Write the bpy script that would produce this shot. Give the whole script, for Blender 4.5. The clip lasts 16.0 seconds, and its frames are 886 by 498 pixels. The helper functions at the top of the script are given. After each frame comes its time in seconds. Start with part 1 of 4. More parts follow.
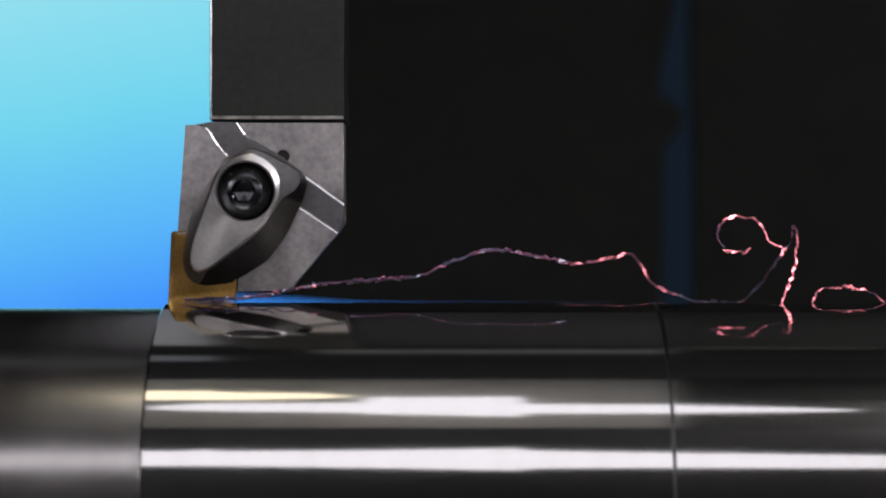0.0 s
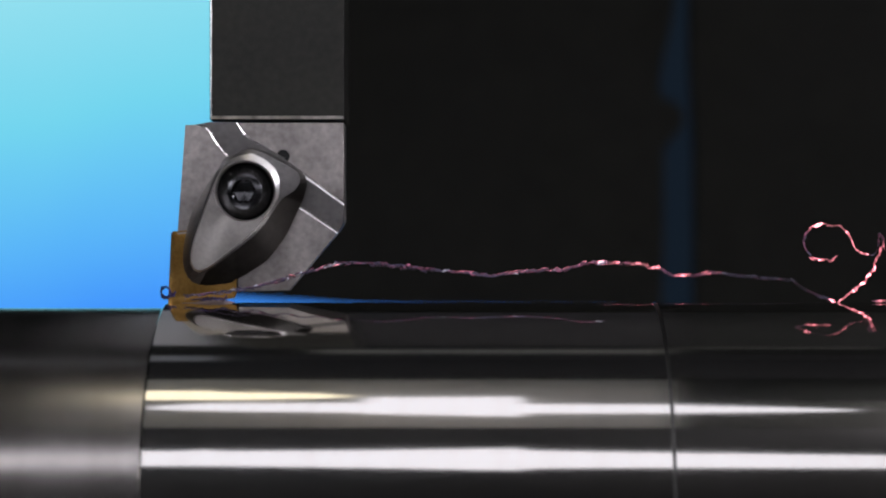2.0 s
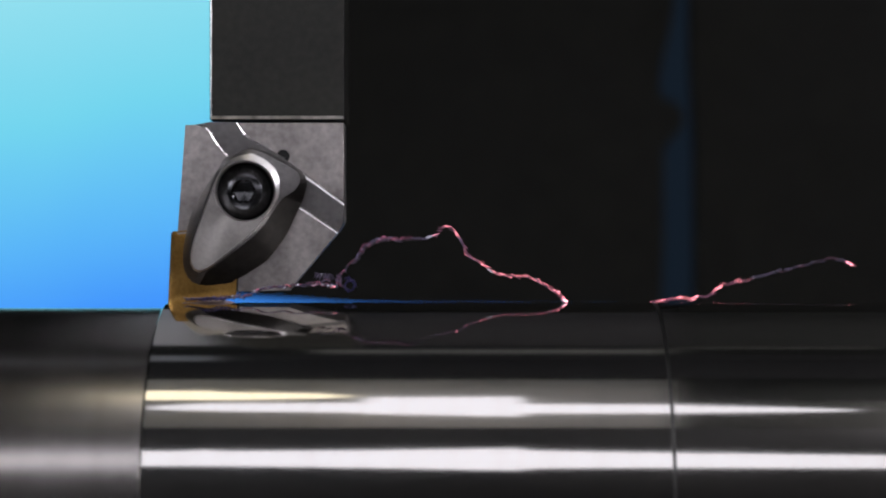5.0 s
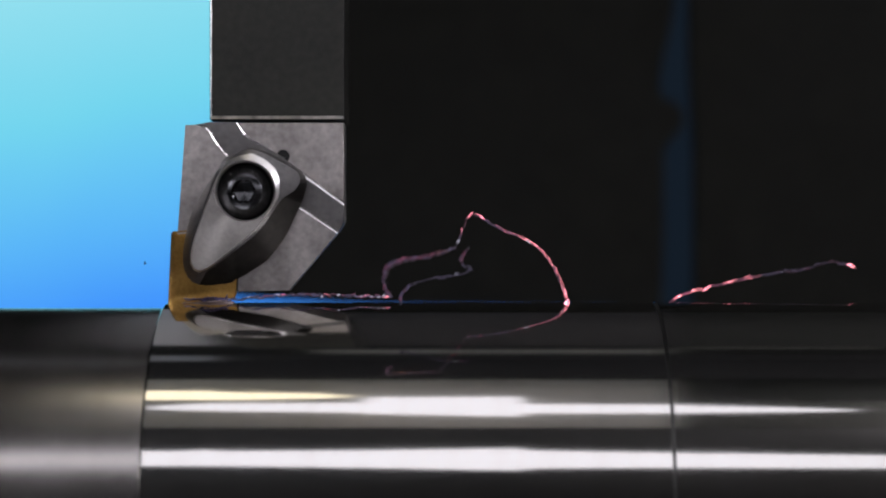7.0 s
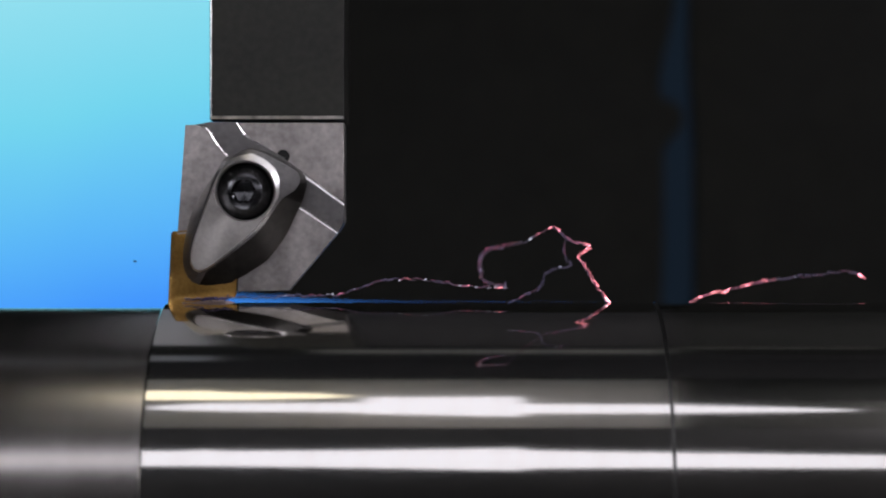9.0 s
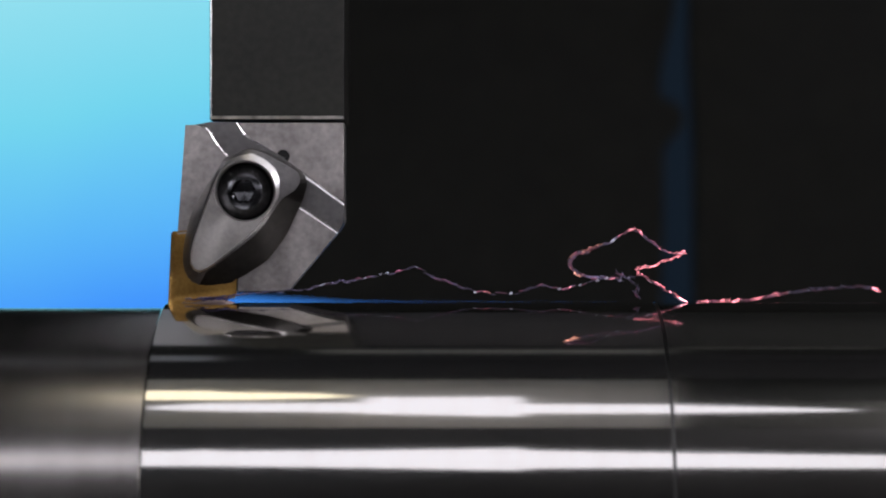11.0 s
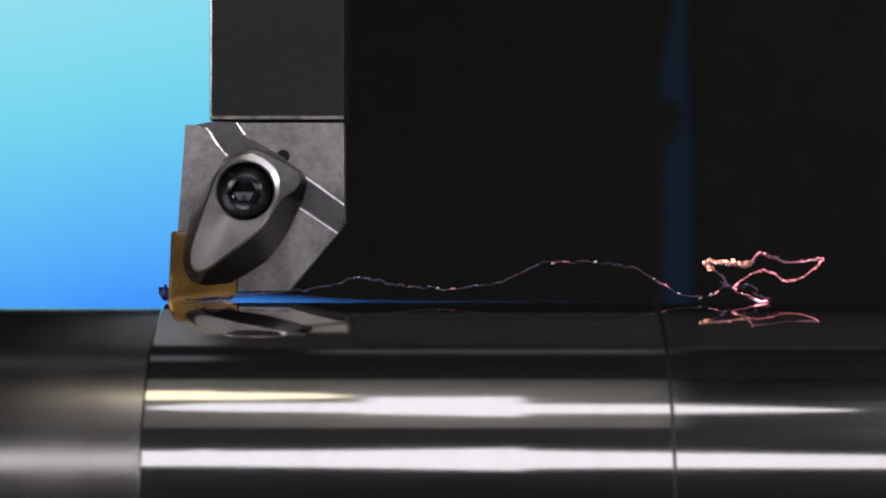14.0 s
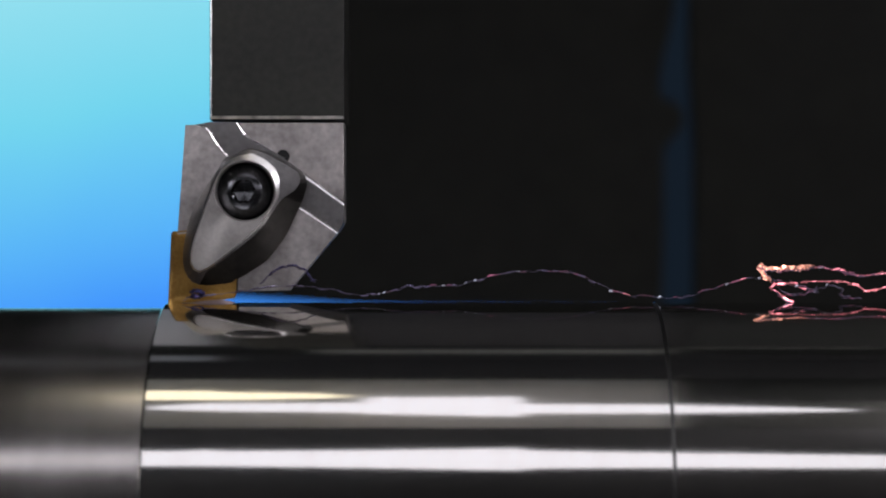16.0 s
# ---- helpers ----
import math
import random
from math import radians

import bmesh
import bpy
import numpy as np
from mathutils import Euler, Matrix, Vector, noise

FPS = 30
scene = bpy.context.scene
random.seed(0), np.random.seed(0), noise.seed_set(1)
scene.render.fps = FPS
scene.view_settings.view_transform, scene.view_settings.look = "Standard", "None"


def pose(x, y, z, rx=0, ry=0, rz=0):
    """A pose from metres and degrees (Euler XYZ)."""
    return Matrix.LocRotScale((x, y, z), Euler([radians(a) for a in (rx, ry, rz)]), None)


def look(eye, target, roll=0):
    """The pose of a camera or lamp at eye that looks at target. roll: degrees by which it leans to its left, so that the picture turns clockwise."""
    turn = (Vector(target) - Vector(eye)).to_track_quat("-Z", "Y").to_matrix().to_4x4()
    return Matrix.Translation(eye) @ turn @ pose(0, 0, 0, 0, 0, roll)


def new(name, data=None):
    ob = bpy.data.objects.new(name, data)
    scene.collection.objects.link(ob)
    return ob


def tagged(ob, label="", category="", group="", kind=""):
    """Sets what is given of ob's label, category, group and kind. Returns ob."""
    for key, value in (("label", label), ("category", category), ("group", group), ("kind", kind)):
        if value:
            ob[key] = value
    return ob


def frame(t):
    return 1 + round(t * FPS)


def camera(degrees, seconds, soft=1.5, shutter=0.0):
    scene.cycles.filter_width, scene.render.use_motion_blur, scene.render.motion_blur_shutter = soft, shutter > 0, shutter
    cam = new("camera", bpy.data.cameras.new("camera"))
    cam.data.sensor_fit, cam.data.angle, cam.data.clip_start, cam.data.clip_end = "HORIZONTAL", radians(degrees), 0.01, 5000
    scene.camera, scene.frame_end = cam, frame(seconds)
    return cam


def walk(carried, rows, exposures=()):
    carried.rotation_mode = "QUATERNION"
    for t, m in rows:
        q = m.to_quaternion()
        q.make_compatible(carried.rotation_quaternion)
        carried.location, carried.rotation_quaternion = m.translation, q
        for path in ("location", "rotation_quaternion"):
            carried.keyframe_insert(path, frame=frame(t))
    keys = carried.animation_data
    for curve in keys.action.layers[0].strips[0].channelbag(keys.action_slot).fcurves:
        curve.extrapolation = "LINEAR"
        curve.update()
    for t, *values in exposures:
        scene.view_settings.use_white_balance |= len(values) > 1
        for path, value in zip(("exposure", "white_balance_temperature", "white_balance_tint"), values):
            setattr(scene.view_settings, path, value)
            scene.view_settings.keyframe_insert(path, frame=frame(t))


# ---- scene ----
# ---------------------------------------------------------------- camera
S = 0.000105            # one drawing unit in metres: the 25 mm shank is 239 units across
EYE = 0.378             # from the lens to the axis of the bar

cam = camera(24.57, 16.0, soft=2.1)
cam.data.dof.use_dof, cam.data.dof.focus_distance, cam.data.dof.aperture_fstop = True, EYE - 0.002, 10.0
walk(cam, [(0.0, look((0, -EYE, 0), (0, 0, 0))), (16.0, look((0, -EYE, 0), (0, 0, 0)))], exposures=[(0.0, 0.0), (16.0, 0.0)])

AXIS = -445 * S         # height of the bar's axis
R_BRIGHT, R_TURNED = 350 * S, 340 * S
EDGE = -490 * S         # where the turned length meets the bright one
TOP = AXIS + R_BRIGHT


def at(u, v, depth=0.0):
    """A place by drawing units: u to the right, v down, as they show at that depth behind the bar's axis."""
    k = (EYE + depth) / EYE * S
    return Vector(((u - 784) * k, depth, (441 - v) * k))


# ---------------------------------------------------------------- world
world = bpy.data.worlds.new("world")
scene.world = world
world.use_nodes = True
world.node_tree.nodes["Background"].inputs[0].default_value = (0.5, 0.55, 0.6, 1)
world.node_tree.nodes["Background"].inputs[1].default_value = 0.01


# ---------------------------------------------------------------- materials
def base(name):
    m = bpy.data.materials.new(name)
    m.use_nodes = True
    return m, m.node_tree.nodes, m.node_tree.links, m.node_tree.nodes["Principled BSDF"]


def surface(name, dark, light, rough=(0.4, 0.6), metal=0.0, grain=400.0, stretch=(1, 1, 1), bump=0.1, bump_size=0.0001, coarse=0.15, aniso=0.0):
    """Two scales of mottling in colour and gloss, and a fine relief."""
    m, nodes, links, shader = base(name)
    co = nodes.new("ShaderNodeTexCoord")
    mp = nodes.new("ShaderNodeMapping")
    mp.inputs["Scale"].default_value = stretch
    links.new(co.outputs["Object"], mp.inputs["Vector"])
    fine = nodes.new("ShaderNodeTexNoise")
    fine.inputs["Scale"].default_value, fine.inputs["Detail"].default_value = grain, 6
    wide = nodes.new("ShaderNodeTexNoise")
    wide.inputs["Scale"].default_value, wide.inputs["Detail"].default_value = grain * coarse, 3
    for n in (fine, wide):
        links.new(mp.outputs["Vector"], n.inputs["Vector"])
    mix = nodes.new("ShaderNodeMath")
    mix.operation = "MULTIPLY_ADD"
    mix.inputs[1].default_value = 0.5
    links.new(fine.outputs["Fac"], mix.inputs[0])
    half = nodes.new("ShaderNodeMath")
    half.operation = "MULTIPLY"
    half.inputs[1].default_value = 0.5
    links.new(wide.outputs["Fac"], half.inputs[0])
    links.new(half.outputs[0], mix.inputs[2])
    ramp = nodes.new("ShaderNodeValToRGB")
    ramp.color_ramp.elements[0].position, ramp.color_ramp.elements[1].position = 0.35, 0.65
    ramp.color_ramp.elements[0].color, ramp.color_ramp.elements[1].color = (*dark, 1), (*light, 1)
    links.new(mix.outputs[0], ramp.inputs[0])
    links.new(ramp.outputs[0], shader.inputs["Base Color"])
    rr = nodes.new("ShaderNodeMapRange")
    rr.inputs["From Min"].default_value, rr.inputs["From Max"].default_value = 0.35, 0.65
    rr.inputs["To Min"].default_value, rr.inputs["To Max"].default_value = rough
    links.new(wide.outputs["Fac"], rr.inputs["Value"])
    links.new(rr.outputs[0], shader.inputs["Roughness"])
    shader.inputs["Metallic"].default_value = metal
    if bump:
        b = nodes.new("ShaderNodeBump")
        b.inputs["Strength"].default_value, b.inputs["Distance"].default_value = bump, bump_size
        links.new(fine.outputs["Fac"], b.inputs["Height"])
        links.new(b.outputs[0], shader.inputs["Normal"])
    return m


def glow(name, colour, strength, under=(0.02, 0.02, 0.02)):
    m, nodes, links, shader = base(name)
    shader.inputs["Base Color"].default_value = (*under, 1)
    shader.inputs["Emission Color"].default_value = (*colour, 1)
    shader.inputs["Emission Strength"].default_value = strength
    return m


STEEL = surface("ground_steel", (0.31, 0.285, 0.275), (0.53, 0.495, 0.48), (0.30, 0.46), 0.85, 900, bump=0.16, coarse=0.22)
# worn edges, made paler than the steel to paint in their highlights
WORN_GLINT = surface("worn_glint_edge", (0.65, 0.63, 0.62), (0.9, 0.88, 0.87), (0.17, 0.27), 1.0, 500, bump=0.1)
# pale metal that paints the bright crescent round the clamp's hole
SATIN_GLINT = surface("satin_glint_edge", (0.7, 0.68, 0.67), (0.9, 0.88, 0.87), (0.34, 0.42), 1.0, 500, bump=0.05)
LIP = surface("chipped_bright_lip", (0.10, 0.10, 0.10), (0.75, 0.73, 0.72), (0.3, 0.45), 1.0, 420, bump=0.2, coarse=0.3)
HOLE_SHADE = surface("painted_hole_shade", (0.004, 0.004, 0.004), (0.008, 0.008, 0.008), (0.85, 0.95), 0.0, 900)
# darker copy of the steel: shade of recessed and slanted faces in the colour
DARKENED = surface("darkened_steel", (0.13, 0.125, 0.125), (0.20, 0.19, 0.19), (0.35, 0.45), 0.8, 900, bump=0.12)
# dark finish of the clamp's flank, deepened by shade put into the colour
FLANK_DARK = surface("shaded_dark_flank", (0.012, 0.0105, 0.0095), (0.024, 0.021, 0.019), (0.36, 0.48), 0.8, 900, bump=0.1)
CLAMP = surface("satin_clamp_steel", (0.35, 0.33, 0.315), (0.47, 0.445, 0.43), (0.36, 0.46), 0.9, 1200, bump=0.06)
BLACKED = surface("blackened_shank", (0.007, 0.007, 0.0058), (0.019, 0.0185, 0.015), (0.45, 0.6), 0.3, 700, bump=0.15)
SCREW = surface("black_oxide_screw", (0.055, 0.057, 0.06), (0.10, 0.10, 0.108), (0.18, 0.24), 1.0, 1500, bump=0.05)
GOLD = surface("gold_nitride_coating", (0.24, 0.13, 0.028), (0.40, 0.235, 0.065), (0.3, 0.42), 0.75, 1500, bump=0.1)
SHIM = surface("dark_carbide_shim", (0.03, 0.03, 0.03), (0.07, 0.07, 0.065), (0.4, 0.5), 0.6, 1200)
BRIGHT = surface("bright_bar_steel", (0.60, 0.585, 0.56), (0.68, 0.665, 0.64), (0.08, 0.10), 1.0, 40, (6, 0.01, 0.01), bump=0.0)
TURNED = surface("turned_bar_steel", (0.49, 0.46, 0.435), (0.57, 0.54, 0.52), (0.22, 0.25), 1.0, 60, (8, 0.3, 0.3), bump=0.0)
SEAM = surface("dark_scribed_seam", (0.10, 0.10, 0.097), (0.16, 0.157, 0.153), (0.3, 0.4), 1.0, 400)
CASTING = surface("black_painted_casting", (0.0046, 0.0045, 0.0038), (0.0096, 0.0094, 0.0078), (0.75, 0.9), 0.0, 120, bump=0.2)
CASTING.node_tree.nodes["Principled BSDF"].inputs["Specular IOR Level"].default_value = 0.13
PAINT_GREY = surface("grey_machine_paint", (0.48, 0.46, 0.415), (0.60, 0.575, 0.51), (0.4, 0.5), 0.0, 60, bump=0.05)
REFLECTOR_GREY = surface("pale_grey_reflector_paint", (0.64, 0.61, 0.555), (0.77, 0.74, 0.67), (0.4, 0.5), 0.0, 60, bump=0.05)
PAINT_MID = surface("mid_grey_machine_paint", (0.19, 0.185, 0.165), (0.25, 0.24, 0.215), (0.4, 0.55), 0.0, 60, bump=0.05)
PAINT_DARK = surface("dark_machine_paint", (0.07, 0.068, 0.06), (0.10, 0.097, 0.086), (0.4, 0.55), 0.0, 60, bump=0.05)
PAINT_WHITE = surface("white_machine_paint", (0.72, 0.72, 0.74), (0.82, 0.82, 0.84), (0.35, 0.45), 0.0, 60, bump=0.05)
PAINT_DEEP = surface("charcoal_machine_paint", (0.075, 0.072, 0.07), (0.11, 0.105, 0.103), (0.4, 0.55), 0.0, 60, bump=0.05)
BLACK_RUBBER = surface("black_rubber", (0.022, 0.022, 0.019), (0.034, 0.034, 0.03), (0.6, 0.75), 0.0, 80, bump=0.1)
BLACK_GREYED = surface("greyed_black_panel", (0.046, 0.043, 0.043), (0.064, 0.060, 0.060), (0.6, 0.75), 0.0, 80, bump=0.1)
LAMP = glow("cold_white_tube", (0.94, 0.91, 1.0), 1.42, (0.8, 0.8, 0.8))
# the next two are for added fill lights, out of view
FILL_LOW = glow("added_low_fill", (0.95, 0.93, 1.0), 2.2, (0.8, 0.8, 0.8))
FILL_SIDE = glow("added_side_fill", (0.93, 0.92, 1.0), 11.5, (0.8, 0.8, 0.8))
LAMP_WARM = glow("warm_tube", (1.0, 0.89, 0.66), 1.9, (0.8, 0.8, 0.7))


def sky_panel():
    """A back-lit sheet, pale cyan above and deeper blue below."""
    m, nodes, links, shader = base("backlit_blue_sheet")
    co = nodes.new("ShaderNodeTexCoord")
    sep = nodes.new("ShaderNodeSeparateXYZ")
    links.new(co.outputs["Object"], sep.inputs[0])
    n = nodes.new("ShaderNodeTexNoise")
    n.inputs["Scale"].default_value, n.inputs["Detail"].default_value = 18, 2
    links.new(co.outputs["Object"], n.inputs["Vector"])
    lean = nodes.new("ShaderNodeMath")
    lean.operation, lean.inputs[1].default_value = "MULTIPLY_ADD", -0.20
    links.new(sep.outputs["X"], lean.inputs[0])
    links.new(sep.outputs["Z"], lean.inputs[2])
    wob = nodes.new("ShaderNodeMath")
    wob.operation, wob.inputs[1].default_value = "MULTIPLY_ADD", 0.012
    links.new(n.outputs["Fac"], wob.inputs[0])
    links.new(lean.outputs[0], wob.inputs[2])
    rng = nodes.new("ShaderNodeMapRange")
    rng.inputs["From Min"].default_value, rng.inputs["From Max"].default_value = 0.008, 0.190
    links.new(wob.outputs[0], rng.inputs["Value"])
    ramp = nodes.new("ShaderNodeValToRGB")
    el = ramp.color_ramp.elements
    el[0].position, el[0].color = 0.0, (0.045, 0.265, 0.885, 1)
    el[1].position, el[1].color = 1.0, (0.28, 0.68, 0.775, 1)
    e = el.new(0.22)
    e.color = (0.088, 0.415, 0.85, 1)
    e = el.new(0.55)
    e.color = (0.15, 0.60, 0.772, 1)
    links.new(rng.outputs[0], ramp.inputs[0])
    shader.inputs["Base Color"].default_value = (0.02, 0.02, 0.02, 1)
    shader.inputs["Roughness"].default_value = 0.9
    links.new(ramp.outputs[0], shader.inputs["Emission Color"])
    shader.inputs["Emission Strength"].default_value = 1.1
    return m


SKY = sky_panel()
# the wall is no lamp: the dim light on it is put in as emission
DIM_BLUE = glow("dim_blue_wall_glow", (0.32, 0.58, 0.95), 0.018, (0.002, 0.003, 0.006))
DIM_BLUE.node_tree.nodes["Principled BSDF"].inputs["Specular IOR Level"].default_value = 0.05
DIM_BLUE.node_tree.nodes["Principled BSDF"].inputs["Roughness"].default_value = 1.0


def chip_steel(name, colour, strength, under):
    """Chip metal: blued steel with uneven emission along its length, for heat, or for sheen on the cool links."""
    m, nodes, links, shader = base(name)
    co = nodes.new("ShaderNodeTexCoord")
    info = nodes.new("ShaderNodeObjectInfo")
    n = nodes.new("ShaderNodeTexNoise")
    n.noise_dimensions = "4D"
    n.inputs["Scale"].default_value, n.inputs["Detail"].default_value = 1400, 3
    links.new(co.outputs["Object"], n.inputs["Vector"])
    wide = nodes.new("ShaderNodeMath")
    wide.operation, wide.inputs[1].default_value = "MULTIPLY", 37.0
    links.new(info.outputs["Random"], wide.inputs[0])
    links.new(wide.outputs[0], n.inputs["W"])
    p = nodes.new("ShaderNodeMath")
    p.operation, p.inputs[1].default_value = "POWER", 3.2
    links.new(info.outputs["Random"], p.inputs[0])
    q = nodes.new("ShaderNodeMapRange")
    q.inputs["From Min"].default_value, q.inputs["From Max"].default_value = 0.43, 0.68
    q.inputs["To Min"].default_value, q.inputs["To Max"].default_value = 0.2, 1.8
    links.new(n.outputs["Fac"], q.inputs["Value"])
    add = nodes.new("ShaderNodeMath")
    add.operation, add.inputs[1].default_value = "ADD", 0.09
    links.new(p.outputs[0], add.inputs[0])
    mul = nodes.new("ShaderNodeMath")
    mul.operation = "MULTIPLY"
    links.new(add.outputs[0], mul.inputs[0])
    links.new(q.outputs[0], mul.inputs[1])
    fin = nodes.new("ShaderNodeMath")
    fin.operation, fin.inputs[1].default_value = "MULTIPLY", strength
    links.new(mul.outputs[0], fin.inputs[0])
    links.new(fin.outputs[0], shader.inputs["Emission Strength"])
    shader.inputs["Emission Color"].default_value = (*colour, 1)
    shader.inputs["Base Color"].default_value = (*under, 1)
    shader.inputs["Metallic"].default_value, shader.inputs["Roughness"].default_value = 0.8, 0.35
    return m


# the cool chip's lavender sheen is put in as faint emission
CHIP_COOL = chip_steel("blued_chip_glow", (0.50, 0.42, 0.74), 0.20, (0.13, 0.11, 0.18))
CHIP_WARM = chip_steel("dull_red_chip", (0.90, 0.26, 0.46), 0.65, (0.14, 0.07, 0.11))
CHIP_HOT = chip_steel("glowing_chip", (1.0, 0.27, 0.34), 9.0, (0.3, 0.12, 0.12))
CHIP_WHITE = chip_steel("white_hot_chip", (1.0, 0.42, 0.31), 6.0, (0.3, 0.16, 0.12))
# glints on the chip, drawn as short glowing links
CHIP_GLINT = glow("chip_glint_glow", (0.88, 0.80, 1.0), 0.42, (0.4, 0.48, 0.55))
ROOT = surface("tempered_purple_steel", (0.13, 0.09, 0.075), (0.30, 0.23, 0.22), (0.25, 0.4), 0.9, 1500, (0.3, 1, 1), bump=0.25)
# no glow on the hidden sides, which weakens the chips' reflection in the bar
CHIP_DULL = surface("dull_chip_underside", (0.05, 0.04, 0.055), (0.10, 0.075, 0.10), (0.4, 0.5), 0.7, 1500)
CHIP_DARK = surface("blue_black_curl", (0.02, 0.024, 0.085), (0.055, 0.04, 0.13), (0.3, 0.4), 0.6, 2000)


# ---------------------------------------------------------------- builders
def part(name, bm, material, parent, label="", smooth=True, bevel=0.0, segments=2, worn=None, bright=()):
    bmesh.ops.recalc_face_normals(bm, faces=bm.faces)
    if bright:
        bm.verts.ensure_lookup_table()
        loop = len(bm.verts) // 2
        weight = bm.edges.layers.float.new("bevel_weight_edge")
        for i, w in bright:
            bm.edges.get((bm.verts[i], bm.verts[(i + 1) % loop]))[weight] = w
    me = bpy.data.meshes.new(name)
    bm.to_mesh(me)
    bm.free()
    me.materials.append(material)
    if smooth:
        me.polygons.foreach_set("use_smooth", [True] * len(me.polygons))
    ob = new(name, me)
    ob.parent = parent
    if bevel:
        mod = ob.modifiers.new("bevel", "BEVEL")
        mod.width, mod.segments, mod.limit_method, mod.angle_limit, mod.harden_normals = bevel, segments, "ANGLE", radians(25), worn is None
        if worn:
            me.materials.append(worn)
            mod.material = 1
            mod.limit_method = "WEIGHT"
            mod.use_clamp_overlap = False
            rest = ob.modifiers.new("rest", "BEVEL")
            rest.width, rest.segments, rest.limit_method, rest.angle_limit = 0.00015, 2, "ANGLE", radians(60)
    if label:
        tagged(ob, label)
    return ob


def thing(name, label, category, place=(0, 0, 0), group="", kind=""):
    return_ob = new(name)
    return_ob.location = place
    return_ob.empty_display_size = 0.01
    return tagged(return_ob, label, category, group, kind)


def prism(bm, corners, front, back):
    """A plate with the given corners (u, v), from the depth front to the depth back."""
    a = [bm.verts.new(at(u, v, front)) for u, v in corners]
    b = [bm.verts.new((p.co.x, back, p.co.z)) for p in a]
    n = len(a)
    bm.faces.new(a)
    bm.faces.new(b[::-1])
    for i in range(n):
        bm.faces.new((a[i], b[i], b[(i + 1) % n], a[(i + 1) % n]))


def box(bm, lo, hi):
    m = Matrix.LocRotScale([(a + b) / 2 for a, b in zip(lo, hi)], None, [b - a for a, b in zip(lo, hi)])
    bmesh.ops.create_cube(bm, size=1, matrix=m)


def lathe_x(bm, profile, steps, closed=False):
    """Turns (x, r) round the x axis."""
    rings = []
    for x, r in profile:
        rings.append([bm.verts.new((x, -r * math.cos(2 * math.pi * i / steps), r * math.sin(2 * math.pi * i / steps))) for i in range(steps)])
    pairs = list(zip(rings, rings[1:])) + ([(rings[-1], rings[0])] if closed else [])
    for p, q in pairs:
        for i in range(steps):
            bm.faces.new((p[i], p[(i + 1) % steps], q[(i + 1) % steps], q[i]))
    return rings


def lathe_y(bm, centre, profile, steps):
    """Turns (depth, r) round an axis through centre that points at the camera."""
    cx, cz = centre.x, centre.z
    rings = []
    for d, r in profile:
        rings.append([bm.verts.new((cx + r * math.cos(2 * math.pi * i / steps), d, cz + r * math.sin(2 * math.pi * i / steps))) for i in range(steps)])
    for p, q in zip(rings, rings[1:]):
        for i in range(steps):
            bm.faces.new((p[i], p[(i + 1) % steps], q[(i + 1) % steps], q[i]))
    return rings


# ---------------------------------------------------------------- machine room
def panel(name, lo, hi, x0, x1, dist, material, label, category, kind="structure", thick=0.012, parent=None, ends=None):
    """A long sheet parallel to the bar, seen from the bar between the elevations lo and hi (degrees, towards the operator)."""
    c = Vector((0, 0, AXIS + 0.02))

    def spot(deg, x, far):
        return c + Vector((x, -math.cos(radians(deg)) * far, math.sin(radians(deg)) * far))

    lo1, hi1 = ends or (lo, hi)
    bm = bmesh.new()
    v = [bm.verts.new(spot(*p, far)) for far in (dist, dist + thick) for p in ((lo, x0), (lo1, x1), (hi, x0), (hi1, x1))]
    for f in ((0, 1, 3, 2), (4, 6, 7, 5), (0, 4, 5, 1), (2, 3, 7, 6), (0, 2, 6, 4), (1, 5, 7, 3)):
        bm.faces.new([v[i] for i in f])
    ob = part(name, bm, material, parent, smooth=False)
    if parent is None:
        tagged(ob, label, category, kind=kind)
    return ob


